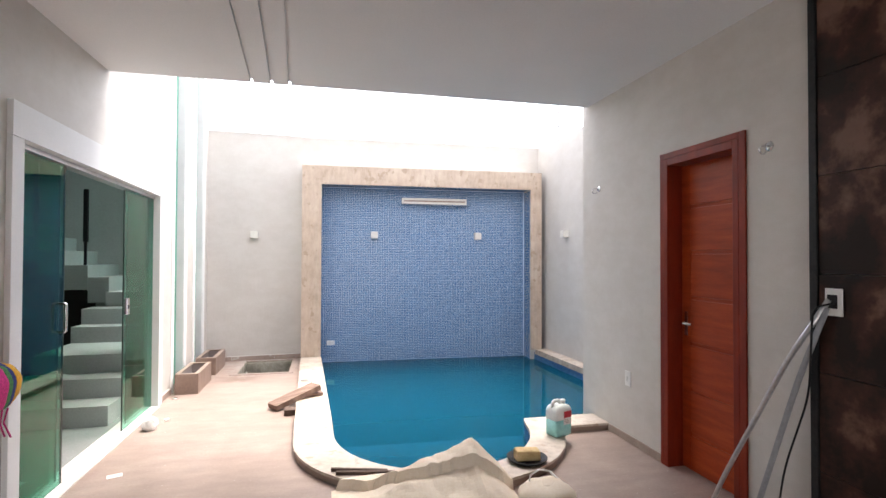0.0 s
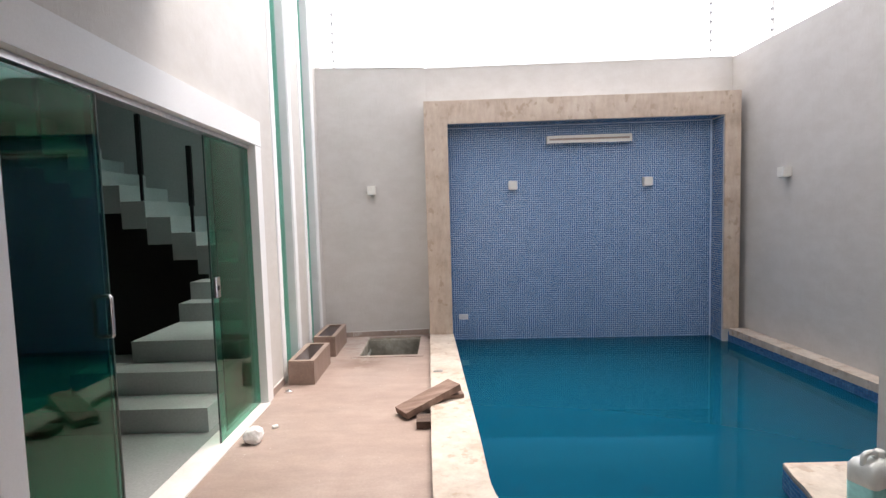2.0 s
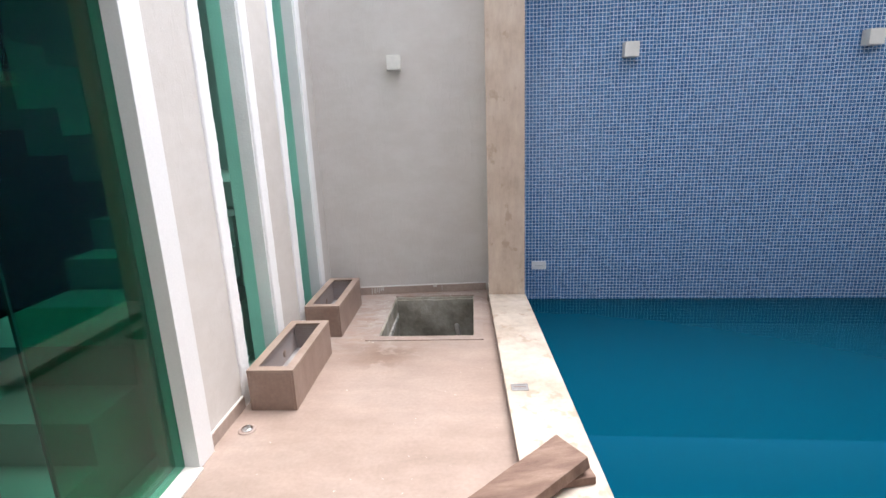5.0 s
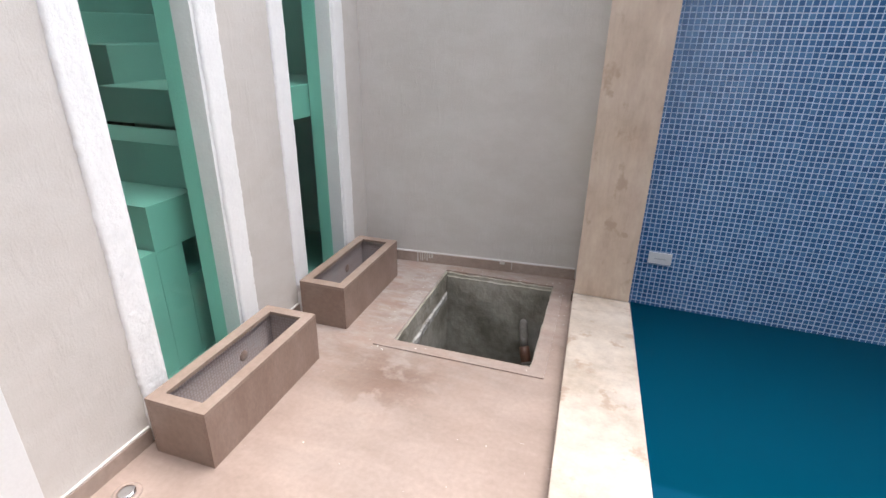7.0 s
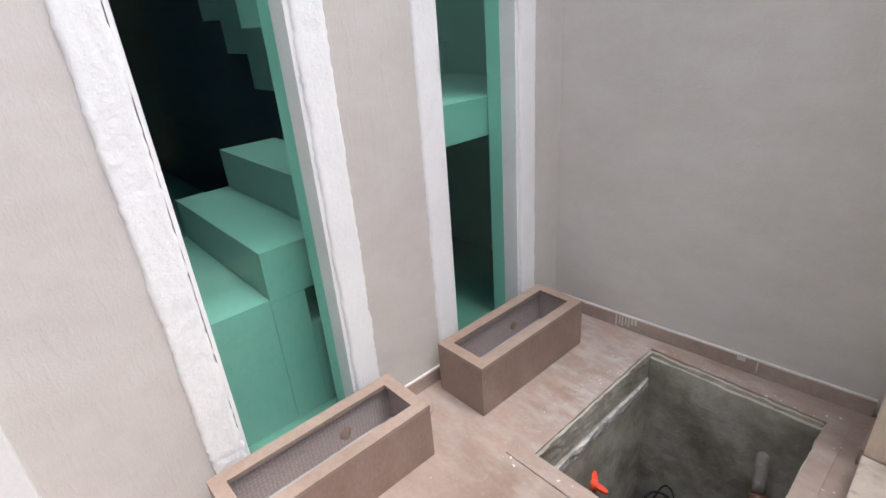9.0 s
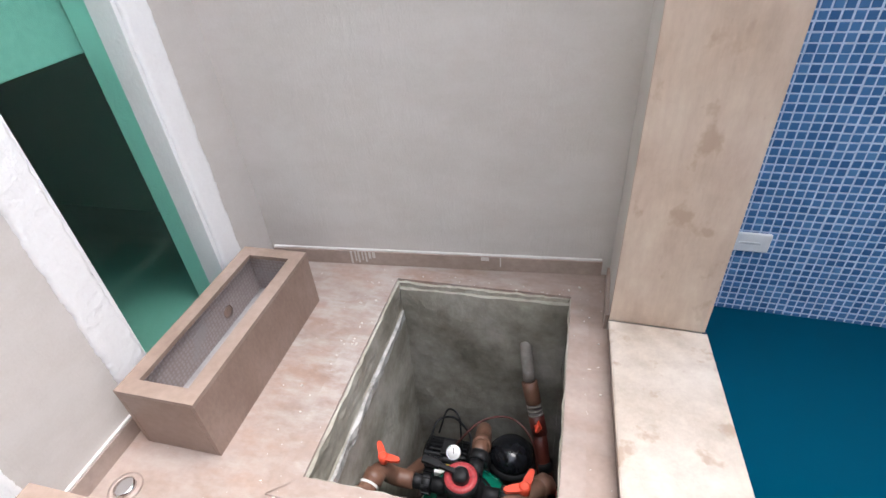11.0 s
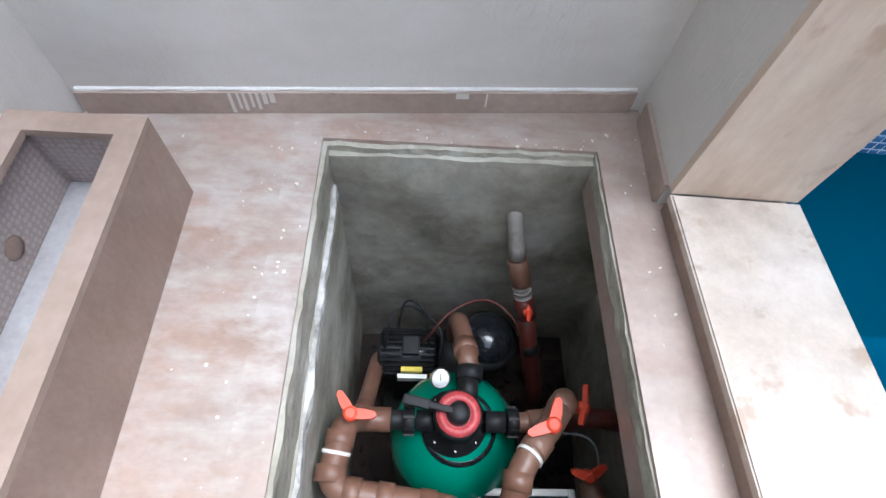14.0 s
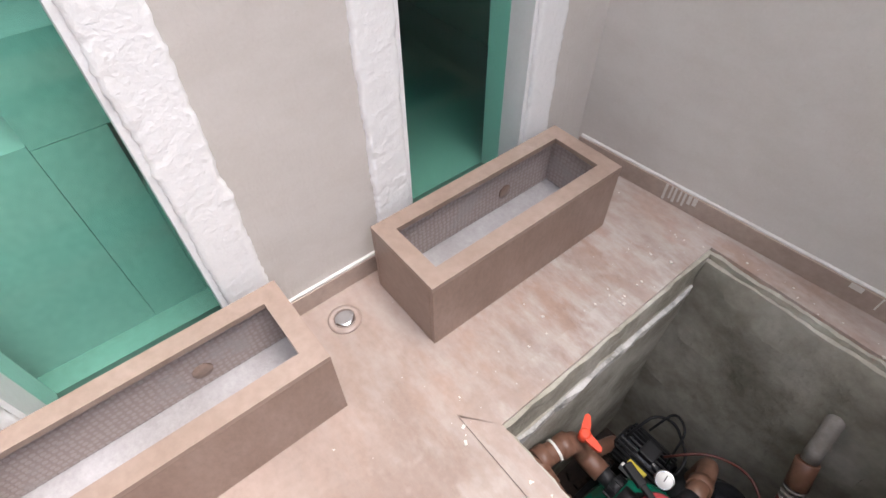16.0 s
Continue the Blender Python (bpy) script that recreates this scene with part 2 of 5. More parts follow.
TILEBACK = tile_back()
KRAFT = surface("kraft_paper", (0.76, 0.65, 0.52), (0.70, 0.59, 0.46), (0.80, 0.70, 0.58), 0.75, 4.0, 70, 0.2)
PAPER = plain("white_paper", (0.80, 0.79, 0.76), 0.8)
SPONGE = surface("worn_sponge", (0.55, 0.40, 0.20), (0.38, 0.26, 0.12), (0.66, 0.52, 0.30), 0.95, 14.0, 150, 1.0)
ALU = plain("brushed_aluminium", (0.60, 0.60, 0.61), 0.35, 0.9)
CHROME = plain("chrome", (0.75, 0.75, 0.76), 0.14, 1.0, 0.03)
GASKET = plain("dark_glass_edge", (0.015, 0.05, 0.04), 0.3)
BLACK = plain("black_plastic", (0.014, 0.014, 0.015), 0.5, 0.0, 0.4, spec=0.25)
BLACKG = plain("glossy_black", (0.012, 0.013, 0.016), 0.16, 0.0, 0.4)
CONDUIT = plain("grey_conduit", (0.30, 0.30, 0.31), 0.5)
PLASTIC = plain("white_plastic", (0.78, 0.77, 0.74), 0.4, 0.0, 0.05)
LAMPW = plain("cream_enamel", (0.76, 0.74, 0.68), 0.4, 0.0, 0.05)
FROST = plain("frosted_plastic", (0.60, 0.60, 0.58), 0.5)
INSUL = plain("grey_insulator", (0.45, 0.45, 0.46), 0.5)
JUG = plain("milky_plastic", (0.72, 0.76, 0.74), 0.35, 0.0, 0.05)
LIQUID = plain("turquoise_liquid", (0.32, 0.68, 0.66), 0.3, 0.0, 0.1)
PAPERLBL = plain("label_paper", (0.75, 0.72, 0.70), 0.6)
LABELRED = plain("label_red", (0.55, 0.03, 0.05), 0.5)
BROWNP = surface("brown_pvc", (0.17, 0.085, 0.055), (0.12, 0.055, 0.035), (0.24, 0.14, 0.10), 0.42, 8.0, 60, 0.1)
DARKRED = surface("dark_red_pvc", (0.10, 0.022, 0.016), (0.06, 0.014, 0.010), (0.16, 0.045, 0.03), 0.45, 8.0, 60, 0.1)
CEMENTP = surface("cement_smeared_pipe", (0.27, 0.245, 0.22), (0.16, 0.135, 0.115), (0.44, 0.41, 0.38), 0.85, 9.0, 60, 0.5)
GREENP = plain("green_fibreglass", (0.0, 0.20, 0.125), 0.25, 0.0, 0.10, 12.0)
REDP = plain("red_plastic", (0.80, 0.085, 0.04), 0.4, 0.0, 0.08)
YELLOWP = plain("yellow_label", (0.70, 0.55, 0.05), 0.5)
NAVY = plain("navy_tub", (0.03, 0.045, 0.08), 0.4)
HAM_R = plain("red_cloth", (0.45, 0.015, 0.04), 0.9, 0.0, 0.3, 90)
HAM_P = plain("pink_cloth", (0.60, 0.03, 0.20), 0.9, 0.0, 0.3, 90)
HAM_G = plain("green_cloth", (0.05, 0.20, 0.06), 0.9, 0.0, 0.3, 90)
HAM_B = plain("navy_cloth", (0.02, 0.03, 0.16), 0.9, 0.0, 0.3, 90)
HAM_Y = plain("yellow_cloth", (0.72, 0.36, 0.02), 0.9, 0.0, 0.25, 90)
PITBLACK = surface("black_pit_ground", (0.035, 0.022, 0.018), (0.012, 0.009, 0.008), (0.09, 0.05, 0.04), 0.85, 9.0, 50, 0.6)
RINGRED = plain("faded_red_ring", (0.42, 0.05, 0.055), 0.45, 0.0, 0.3, 120)

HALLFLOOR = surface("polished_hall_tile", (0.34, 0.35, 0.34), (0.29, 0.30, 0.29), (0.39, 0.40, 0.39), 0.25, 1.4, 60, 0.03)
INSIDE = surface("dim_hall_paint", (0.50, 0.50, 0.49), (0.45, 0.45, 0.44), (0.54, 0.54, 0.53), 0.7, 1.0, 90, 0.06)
CRUMBS = plain("pale_cement_crumb", (0.60, 0.56, 0.51), 0.9)
# hall paint with the gloom of the unlit hall put into its colour
HALLSHADE = surface("shaded_hall_paint", (0.13, 0.13, 0.125), (0.10, 0.10, 0.095), (0.16, 0.16, 0.155), 0.7, 1.0, 90, 0.06)
TILERIM = surface("pale_brown_tile_rim", (0.30, 0.22, 0.178), (0.24, 0.168, 0.132), (0.36, 0.275, 0.23), 0.4, 4.0, 50, 0.08)


# ---- building helpers ----
def box(bm, x0, y0, z0, x1, y1, z1, bevel=0.0):
    """A box between two corners; with bevel, its edges are rounded."""
    made = bmesh.ops.create_cube(bm, size=1.0, matrix=Matrix.Translation(((x0 + x1) / 2, (y0 + y1) / 2, (z0 + z1) / 2)) @ Matrix.Diagonal((abs(x1 - x0), abs(y1 - y0), abs(z1 - z0), 1)))
    if bevel:
        edges = list({e for v in made["verts"] for e in v.link_edges})
        bmesh.ops.bevel(bm, geom=edges, offset=bevel, segments=2, affect="EDGES", profile=0.6)
    return bm


def prism(bm, outline, z0, z1):
    """An upright prism over an outline of (x, y)."""
    low = [bm.verts.new((x, y, z0)) for x, y in outline]
    top = [bm.verts.new((x, y, z1)) for x, y in outline]
    bm.faces.new(list(reversed(low)))
    bm.faces.new(top)
    for i in range(len(outline)):
        j = (i + 1) % len(outline)
        bm.faces.new((low[i], low[j], top[j], top[i]))
    return bm


def tube(bm, points, radius, sides=12, caps=True):
    """A round bar along points; radius a number, or one for each point."""
    pts = [Vector(p) for p in points]
    rad = radius if isinstance(radius, (list, tuple)) else [radius] * len(pts)
    rings, side = [], None
    for i, p in enumerate(pts):
        ahead = (pts[min(i + 1, len(pts) - 1)] - pts[max(i - 1, 0)]).normalized()
        if side is None:
            side = ahead.orthogonal().normalized()
        side = (side - ahead * side.dot(ahead)).normalized()
        up = ahead.cross(side)
        rings.append([bm.verts.new(p + rad[i] * (math.cos(a) * side + math.sin(a) * up)) for a in [2 * math.pi * k / sides for k in range(sides)]])
    for a, b in zip(rings, rings[1:]):
        for k in range(sides):
            f = bm.faces.new((a[k], a[(k + 1) % sides], b[(k + 1) % sides], b[k]))
            f.smooth = True
    if caps:
        bm.faces.new(list(reversed(rings[0])))
        bm.faces.new(rings[-1])
    return bm


def turned(bm, profile, sides=24, at=(0, 0, 0)):
    """A body of revolution about z from a profile of (radius, z)."""
    rings = []
    for r, z in profile:
        rings.append([bm.verts.new((at[0] + r * math.cos(2 * math.pi * k / sides), at[1] + r * math.sin(2 * math.pi * k / sides), at[2] + z)) for k in range(sides)])
    for a, b in zip(rings, rings[1:]):
        for k in range(sides):
            bm.faces.new((a[k], a[(k + 1) % sides], b[(k + 1) % sides], b[k])).smooth = True
    bm.faces.new(list(reversed(rings[0])))
    bm.faces.new(rings[-1])
    return bm


def bend(points, radius, steps=5):
    """The points of a path with its corners rounded."""
    pts = [Vector(p) for p in points]
    out = [pts[0]]
    for a, b, c in zip(pts, pts[1:], pts[2:]):
        r = min(radius, (a - b).length * 0.49, (c - b).length * 0.49)
        s, e = b + (a - b).normalized() * r, b + (c - b).normalized() * r
        for k in range(steps + 1):
            u = k / steps
            out.append(s * (1 - u) ** 2 + b * 2 * u * (1 - u) + e * u * u)
    return out + [pts[-1]]


def mesh_of(name, bm, material):
    bmesh.ops.recalc_face_normals(bm, faces=bm.faces)
    me = bpy.data.meshes.new(name)
    bm.to_mesh(me)
    bm.free()
    for m in material if isinstance(material, (list, tuple)) else [material]:
        me.materials.append(m)
    return me


def part(name, bm, material, parent=None, label="", m=None):
    ob = new(name, mesh_of(name, bm, material))
    if parent is not None:
        ob.parent = parent
    if m is not None:
        ob.matrix_basis = m
    return tagged(ob, label)


def structure(name, bm, material, label, category, m=None):
    return tagged(part(name, bm, material, None, label, m), "", category, "", "structure")


def thing(name, label, category, m=None, group=""):
    ob = new(name)
    ob.empty_display_size = 0.1
    if m is not None:
        ob.matrix_basis = m
    return tagged(ob, label, category, group)


def B():
    return bmesh.new()


# ---- plan ----
RIGHT = 3.99            # porch's right wall
CEIL = 2.88             # porch ceiling
EDGE = 5.90             # where the porch ceiling ends
TOP = 3.23              # top of the yard walls
BACK = Matrix.Translation((1.276, 9.004, 0)) @ Matrix.Rotation(radians(-2.1), 4, "Z")   # along the niche wall
NICHE = (0.27, 3.40, 2.512)   # from, to, top
DEEP = 0.30             # niche's back, behind its front


CORNER = pose(0, 9.205, 0, 0, 0, 4.4)   # along the yard wall behind the pump pit


# ---- structure ----
PIT = (0.533, 8.368, 1.160, 9.155)
PITZ = -1.2


def round_end(cx, cy, rx, ry, a0, a1, n=28):
    return [(cx + rx * math.cos(radians(a0 + (a1 - a0) * k / n)), cy + ry * math.sin(radians(a0 + (a1 - a0) * k / n))) for k in range(n + 1)]


inner_arc = round_end(2.485, 5.75, 0.80, 0.86, 180, 360)
inner_arc[-1] = (3.32, 5.80)
outer_arc = round_end(2.46, 5.66, 1.08, 1.03, 180, 352)
pool_outline = [(1.552, 9.30)] + inner_arc + [(4.05, 5.80), (4.05, 6.0), (4.86, 6.0), (4.73, 9.185)]

# floor slab as strips round the pit and the pool
bm = B()
P0, P1, P2, P3 = PIT
box(bm, -0.02, 7.0, -0.12, P0, 9.3, 0)
box(bm, P0, 7.0, -0.12, P2, P1, 0)
box(bm, P0, P3, -0.12, P2, 9.3, 0)
box(bm, P2, 7.0, -0.12, 1.40, 9.3, 0)
box(bm, -0.02, 4.5, -0.12, 1.45, 7.0, 0)
box(bm, -0.02, -3.0, -0.12, 4.14, 4.75, 0)
ring = round_end(2.46, 5.66, 0.95, 0.85, 180, 352)
prism(bm, [(1.45, 4.75), (2.46, 4.75)] + list(reversed(ring[:15])) + [(1.45, 5.66)], -0.12, 0)
prism(bm, [(2.46, 4.75), (4.1, 4.75), (4.1, 5.6), (3.41, 5.6)] + list(reversed(ring[14:])), -0.12, 0)
floor = structure("floor", bm, FLOOR, "pinkish beige stone-look floor with dust and cement stains", "floor")

# pool basin, coping and water
bm = B()
low, high = -1.35, 0.03
for i in range(len(pool_outline) - 1):
    (xa, ya), (xb, yb) = pool_outline[i], pool_outline[(i + 1) % len(pool_outline)]
    bm.faces.new([bm.verts.new(p) for p in ((xa, ya, low), (xb, yb, low), (xb, yb, high), (xa, ya, high))])
bm.faces.new([bm.verts.new((x, y, low)) for x, y in pool_outline])
pool = structure("pool_basin", bm, BASIN, "swimming pool basin lined with blue mosaic", "pool")
bm = B()
bm.faces.new([bm.verts.new((x, y, -0.085)) for x, y in pool_outline])
water = structure("water", bm, WATER, "still teal pool water", "water")
water.visible_shadow = False

# walls
bm = B()
box(bm, -0.15, -3.0, -0.1, 0, 4.70, 6.0)
box(bm, -0.15, 4.70, 2.115, 0, 7.09, 6.0)
box(bm, -0.15, 7.09, -0.1, 0, 7.630, 6.0)
box(bm, -0.15, 8.08, -0.1, 0, 8.526, 6.0)
box(bm, -0.15, 8.985, -0.1, 0, 9.45, 6.0)
box(bm, -0.15, 7.630, 5.4, 0, 8.08, 6.0)
box(bm, -0.15, 8.526, 5.4, 0, 8.985, 6.0)
structure("wall_left", bm, WALL, "light grey painted house wall with a glass door and two tall slit windows", "wall")
bm = B()
box(bm, RIGHT, -3.0, -0.1, RIGHT + 0.15, 4.10, 6)
box(bm, RIGHT, 4.10, 2.18, RIGHT + 0.15, 4.785, 6)
box(bm, RIGHT, 4.785, -0.1, RIGHT + 0.15, 5.98, 6)
box(bm, RIGHT + 0.15, 5.83, -0.1, 6.2, 5.98, 6)
structure("wall_right", bm, WALL, "light grey painted wall with a wooden door", "wall")
bm = B()
box(bm, 0.0, 0.33, 2.6, 3.72, 0.50, TOP)
box(bm, 0.0, 0.333, -0.1, 3.72, 0.50, 2.6)
structure("wall_back", bm, WALL, "light grey painted yard wall behind the pool", "wall", BACK)
bm = B()
box(bm, -0.1, 0.0, -0.1, 1.302, 0.2, TOP)
structure("wall_corner", bm, WALL, "light grey painted yard wall behind the pump pit", "wall", CORNER)
bm = B()
prism(bm, [(4.995, 5.98), (4.925, 9.40), (5.08, 9.40), (5.15, 5.98)], -0.1, TOP)
structure("wall_far_right", bm, WALL, "light grey painted yard wall beside the pool", "wall")
# unseen end of the porch; the wide opening is added to let daylight in
bm = B()
box(bm, -0.15, -3.15, -0.1, 0.1, -3.0, 3.2)
box(bm, 3.9, -3.15, -0.1, 4.2, -3.0, 3.2)
box(bm, 0.1, -3.15, 2.86, 3.9, -3.0, 3.2)
structure("wall_behind", bm, WALL, "plain light grey unseen wall with a wide opening added for daylight", "wall")
# out-of-view ground added as a reflector for the porch
bm = B()
box(bm, -12, -18.0, -0.12, 16, -3.15, -0.02)
structure("pavement", bm, BOUNCEGROUND, "unseen pale ground added to bounce daylight into the porch", "pavement")
bm = B()
xs = [0.0]
for x in (1.025, 1.178, 1.318):
    xs += [x - 0.011, x + 0.011]
xs += [RIGHT]
slant = 0.054 * (EDGE + 3.0)
for k in range(len(xs) - 1):
    a, b = xs[k], xs[k + 1]
    sa, sb = slant if k else 0.0, slant if k + 2 < len(xs) else 0.0
    prism(bm, [(a + sa, -3.0), (b + sb, -3.0), (b, EDGE), (a, EDGE)], CEIL + (0.03 if k % 2 else 0.0), CEIL + 0.25)
structure("ceiling", bm, CEILING, "white plaster porch ceiling with three shadow grooves", "ceiling")

# niche box
u0, u1, nz = NICHE
surround = tagged(new("niche_surround"), "grey painted projecting surround of the niche", "surround", "", "structure")
surround.matrix_basis = BACK
part("pier", box(B(), 0, 0.02, -0.1, u0, 0.332, nz), WALL, surround)
part("lintel", box(B(), 0, 0.02, nz, 3.565, 0.332, 2.775), WALL, surround)
part("pier", box(B(), u1, 0.02, -0.1, 3.565, 0.332, nz), WALL, surround)
trim = tagged(new("niche_trim"), "cream travertine band framing the blue niche", "trim", "", "structure")
trim.matrix_basis = BACK
for x0, x1 in ((0, u0), (u1, 3.575)):
    zs = (0.062, 0.68, 1.29, 1.90, nz)
    for za, zb in zip(zs, zs[1:]):
        part("slab", box(B(), x0, random.uniform(0, 0.0008), za, x1, 0.02, zb), TRAV, trim)
xs = (0, 0.6, 1.2, 1.8, 2.4, 3.0, 3.575)
for xa, xb in zip(xs, xs[1:]):
    part("slab", box(B(), xa, random.uniform(0, 0.0008), nz + 0.001, xb, 0.02, 2.775), TRAV, trim)
bm = B()
box(bm, u0, DEEP, -1.0, u1, 0.309, nz)
niche = structure("niche_back", bm, GROUT, "blue mosaic niche wall", "wall", BACK)

# coping
bm = B()
ring_outline = [(1.274, 9.003), (1.36, 6.2)] + outer_arc + [(3.56, 5.53), (RIGHT, 5.53), (RIGHT, 5.80)] + list(reversed(inner_arc)) + [(1.672, 6.2), (1.553, 8.993)]
prism(bm, ring_outline, 0.042, 0.062)
bmesh.ops.bevel(bm, geom=[e for e in bm.edges if e.verts[0].co.z > 0.055 and e.verts[1].co.z > 0.055], offset=0.004, segments=2, affect="EDGES")
coping = structure("pool_coping", bm, COPING, "pale travertine pool coping", "coping")
bm = B()
arc_in = round_end(2.46, 5.66, 1.074, 1.024, 180, 352)
prism(bm, [(1.280, 9.003), (1.366, 6.2)] + arc_in + [(3.55, 5.536), (RIGHT, 5.536), (RIGHT, 5.79)] + list(reversed([(x, y) for x, y in inner_arc])) + [(1.662, 6.2), (1.543, 8.993)], 0.0, 0.0415)
structure("coping_riser", bm, TILED, "brown tiled edge below the pool coping", "trim")
bm = B()
prism(bm, [(4.86, 5.98), (4.993, 5.98), (4.932, 8.866), (4.735, 8.866)], 0.0, 0.072)
structure("pool_coping_far", bm, COPING, "pale travertine coping along the yard wall", "coping")

# pump pit, wider below the slab than its mouth
def rough(bm, cuts, big, small, f=6, g=25):
    """Hand-thrown render: a finely cut solid pushed about by two sizes of lumps."""
    bmesh.ops.subdivide_edges(bm, edges=bm.edges, cuts=cuts, use_grid_fill=True)
    for v in bm.verts:
        v.co += big * noise.noise_vector(v.co * f) + small * noise.noise_vector(v.co * g)
    return bm


pit = tagged(new("pump_pit"), "rough cement-rendered pump pit below the floor", "pit", "", "structure")
for a in ((P0 - 0.05, P1 - 0.25, P0 + 0.012, P3 + 0.05, -0.125), (1.40, P1 - 0.25, 1.45, P3 + 0.05, -0.125), (P0 - 0.05, P1 - 0.3, 1.45, P1 - 0.25, -0.125), (P0 + 0.012, P3 - 0.022, P2 - 0.004, P3 - 0.004, -0.02), (P2 - 0.003, P3 - 0.016, 1.40, P3 + 0.04, -0.125)):
    part("pit_wall", rough(box(B(), a[0], a[1], PITZ, a[2], a[3], a[4]), 26 if a[4] > -0.1 else 22, 0.008, 0.003, 5, 22), CONCRETE, pit)
part("ledge", rough(box(B(), P0 + 0.004, P1 + 0.01, -0.165, P0 + 0.022, P3 - 0.03, -0.128), 26, 0.006, 0.006, 12, 40), CRUMB, pit, "pale crumbling cement ledge")
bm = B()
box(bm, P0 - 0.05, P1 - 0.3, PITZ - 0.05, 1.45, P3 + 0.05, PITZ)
structure("pit_floor", bm, PITBLACK, "black mottled floor of the pump pit", "floor")
lip = tagged(new("pit_lip"), "rough cement lip of the pump pit", "trim", "", "structure")
for a in ((P0 - 0.002, P1 - 0.002, P0 + 0.010, P3 + 0.002, -0.124), (P2 - 0.004, P1, P2 + 0.002, P3, -0.05), (P0 + 0.010, P3 - 0.012, P2 - 0.006, P3 + 0.002, -0.022), (P0 + 0.010, P1 - 0.002, P2 - 0.006, P1 + 0.006, -0.06)):
    part("lip_side", rough(box(B(), a[0], a[1], a[4], a[2], a[3], -0.003), 26, 0.004, 0.004, 14, 45), CONCRETE, lip)
rim = tagged(new("pit_rim"), "beige stone rim round the pump pit, splashed with cement", "trim", "", "structure")
for outline in (((P0 - 0.075, P1 - 0.06), (P2 + 0.06, P1 - 0.06), (P2, P1), (P0, P1)), ((P2, P1), (P2 + 0.06, P1 - 0.06), (P2 + 0.06, P3 + 0.06), (P2, P3)), ((P0, P3), (P2, P3), (P2 + 0.06, P3 + 0.06), (P0 - 0.07, P3 + 0.06)), ((P0 - 0.07, P1 - 0.06), (P0, P1), (P0, P3), (P0 - 0.07, P3 + 0.06))):
    part("rim_strip", prism(B(), outline, 0.0, 0.006), RIM, rim)


# ---- house interior ----
bm = B()
box(bm, -5.0, 3.5, -0.1, -0.15, 9.45, 0.0)
structure("floor_inside", bm, HALLFLOOR, "pale polished floor inside the house", "floor")
# west and south walls carry the hall's shade as a darker colour
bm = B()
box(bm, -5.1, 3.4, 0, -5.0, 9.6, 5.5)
structure("wall_inside_west", bm, HALLSHADE, "plain wall of the stair hall, coloured dark for the unlit depth of the hall", "wall")
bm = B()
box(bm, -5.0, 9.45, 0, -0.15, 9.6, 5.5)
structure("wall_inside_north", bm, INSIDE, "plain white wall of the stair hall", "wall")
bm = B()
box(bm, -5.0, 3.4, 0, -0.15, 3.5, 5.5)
structure("wall_inside_south", bm, HALLSHADE, "plain wall of the stair hall, coloured dark for the unlit depth of the hall", "wall")
# ceiling is out of view; its gap to the sky is added to brighten the stairs
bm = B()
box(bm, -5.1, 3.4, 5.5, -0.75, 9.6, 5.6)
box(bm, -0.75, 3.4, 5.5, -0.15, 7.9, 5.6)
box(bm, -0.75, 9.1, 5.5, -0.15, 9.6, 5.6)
structure("ceiling_inside", bm, INSIDE, "plain white unseen ceiling of the stair hall with an opening added for light", "ceiling")
# sheet added below the flight, its black colour painting the shade there
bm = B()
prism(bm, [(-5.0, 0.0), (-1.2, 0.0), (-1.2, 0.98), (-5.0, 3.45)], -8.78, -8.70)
structure("shade_under_stairs", bm, STAIRSHADE, "black sheet standing for the shade in the space under the stairs", "wall", Matrix(((1, 0, 0, 0), (0, 0, -1, 0), (0, 1, 0, 0), (0, 0, 0, 1))))

# white render bands and panes of the slit windows
SLITS = ((7.632, 8.038), (8.528, 8.93))


def band(y0, y1):
    """A hand-thrown strip of rough white render with wavering edges."""
    bm = B()
    rows = []
    for k in range(361):
        z = 5.4 * (k / 360) ** 1.5
        a = y0 + 0.005 * noise.noise((y0 * 7, z * 11, 0)) + 0.004 * noise.noise((y0, z * 60, 7)) + random.uniform(-0.0015, 0.0015)
        b = y1 + 0.005 * noise.noise((y1 * 7, z * 11, 3)) + 0.004 * noise.noise((y1, z * 60, 9)) + random.uniform(-0.0015, 0.0015)
        row = [bm.verts.new((0.0, a, z))]
        for i in range(13):
            y = a + 0.002 + (b - a - 0.004) * i / 12
            lump = 0.0024 * noise.noise((y * 95, z * 95, y0)) + 0.0016 * noise.noise((y * 140, z * 140, y0))
            row.append(bm.verts.new((0.011 + lump - (0.003 if i in (0, 12) else 0), y, z)))
        row.append(bm.verts.new((0.0, b, z)))
        rows.append(row)
    for r, q in zip(rows, rows[1:]):
        for i in range(14):
            bm.faces.new((r[i], r[i + 1], q[i + 1], q[i])).smooth = True
    return bm


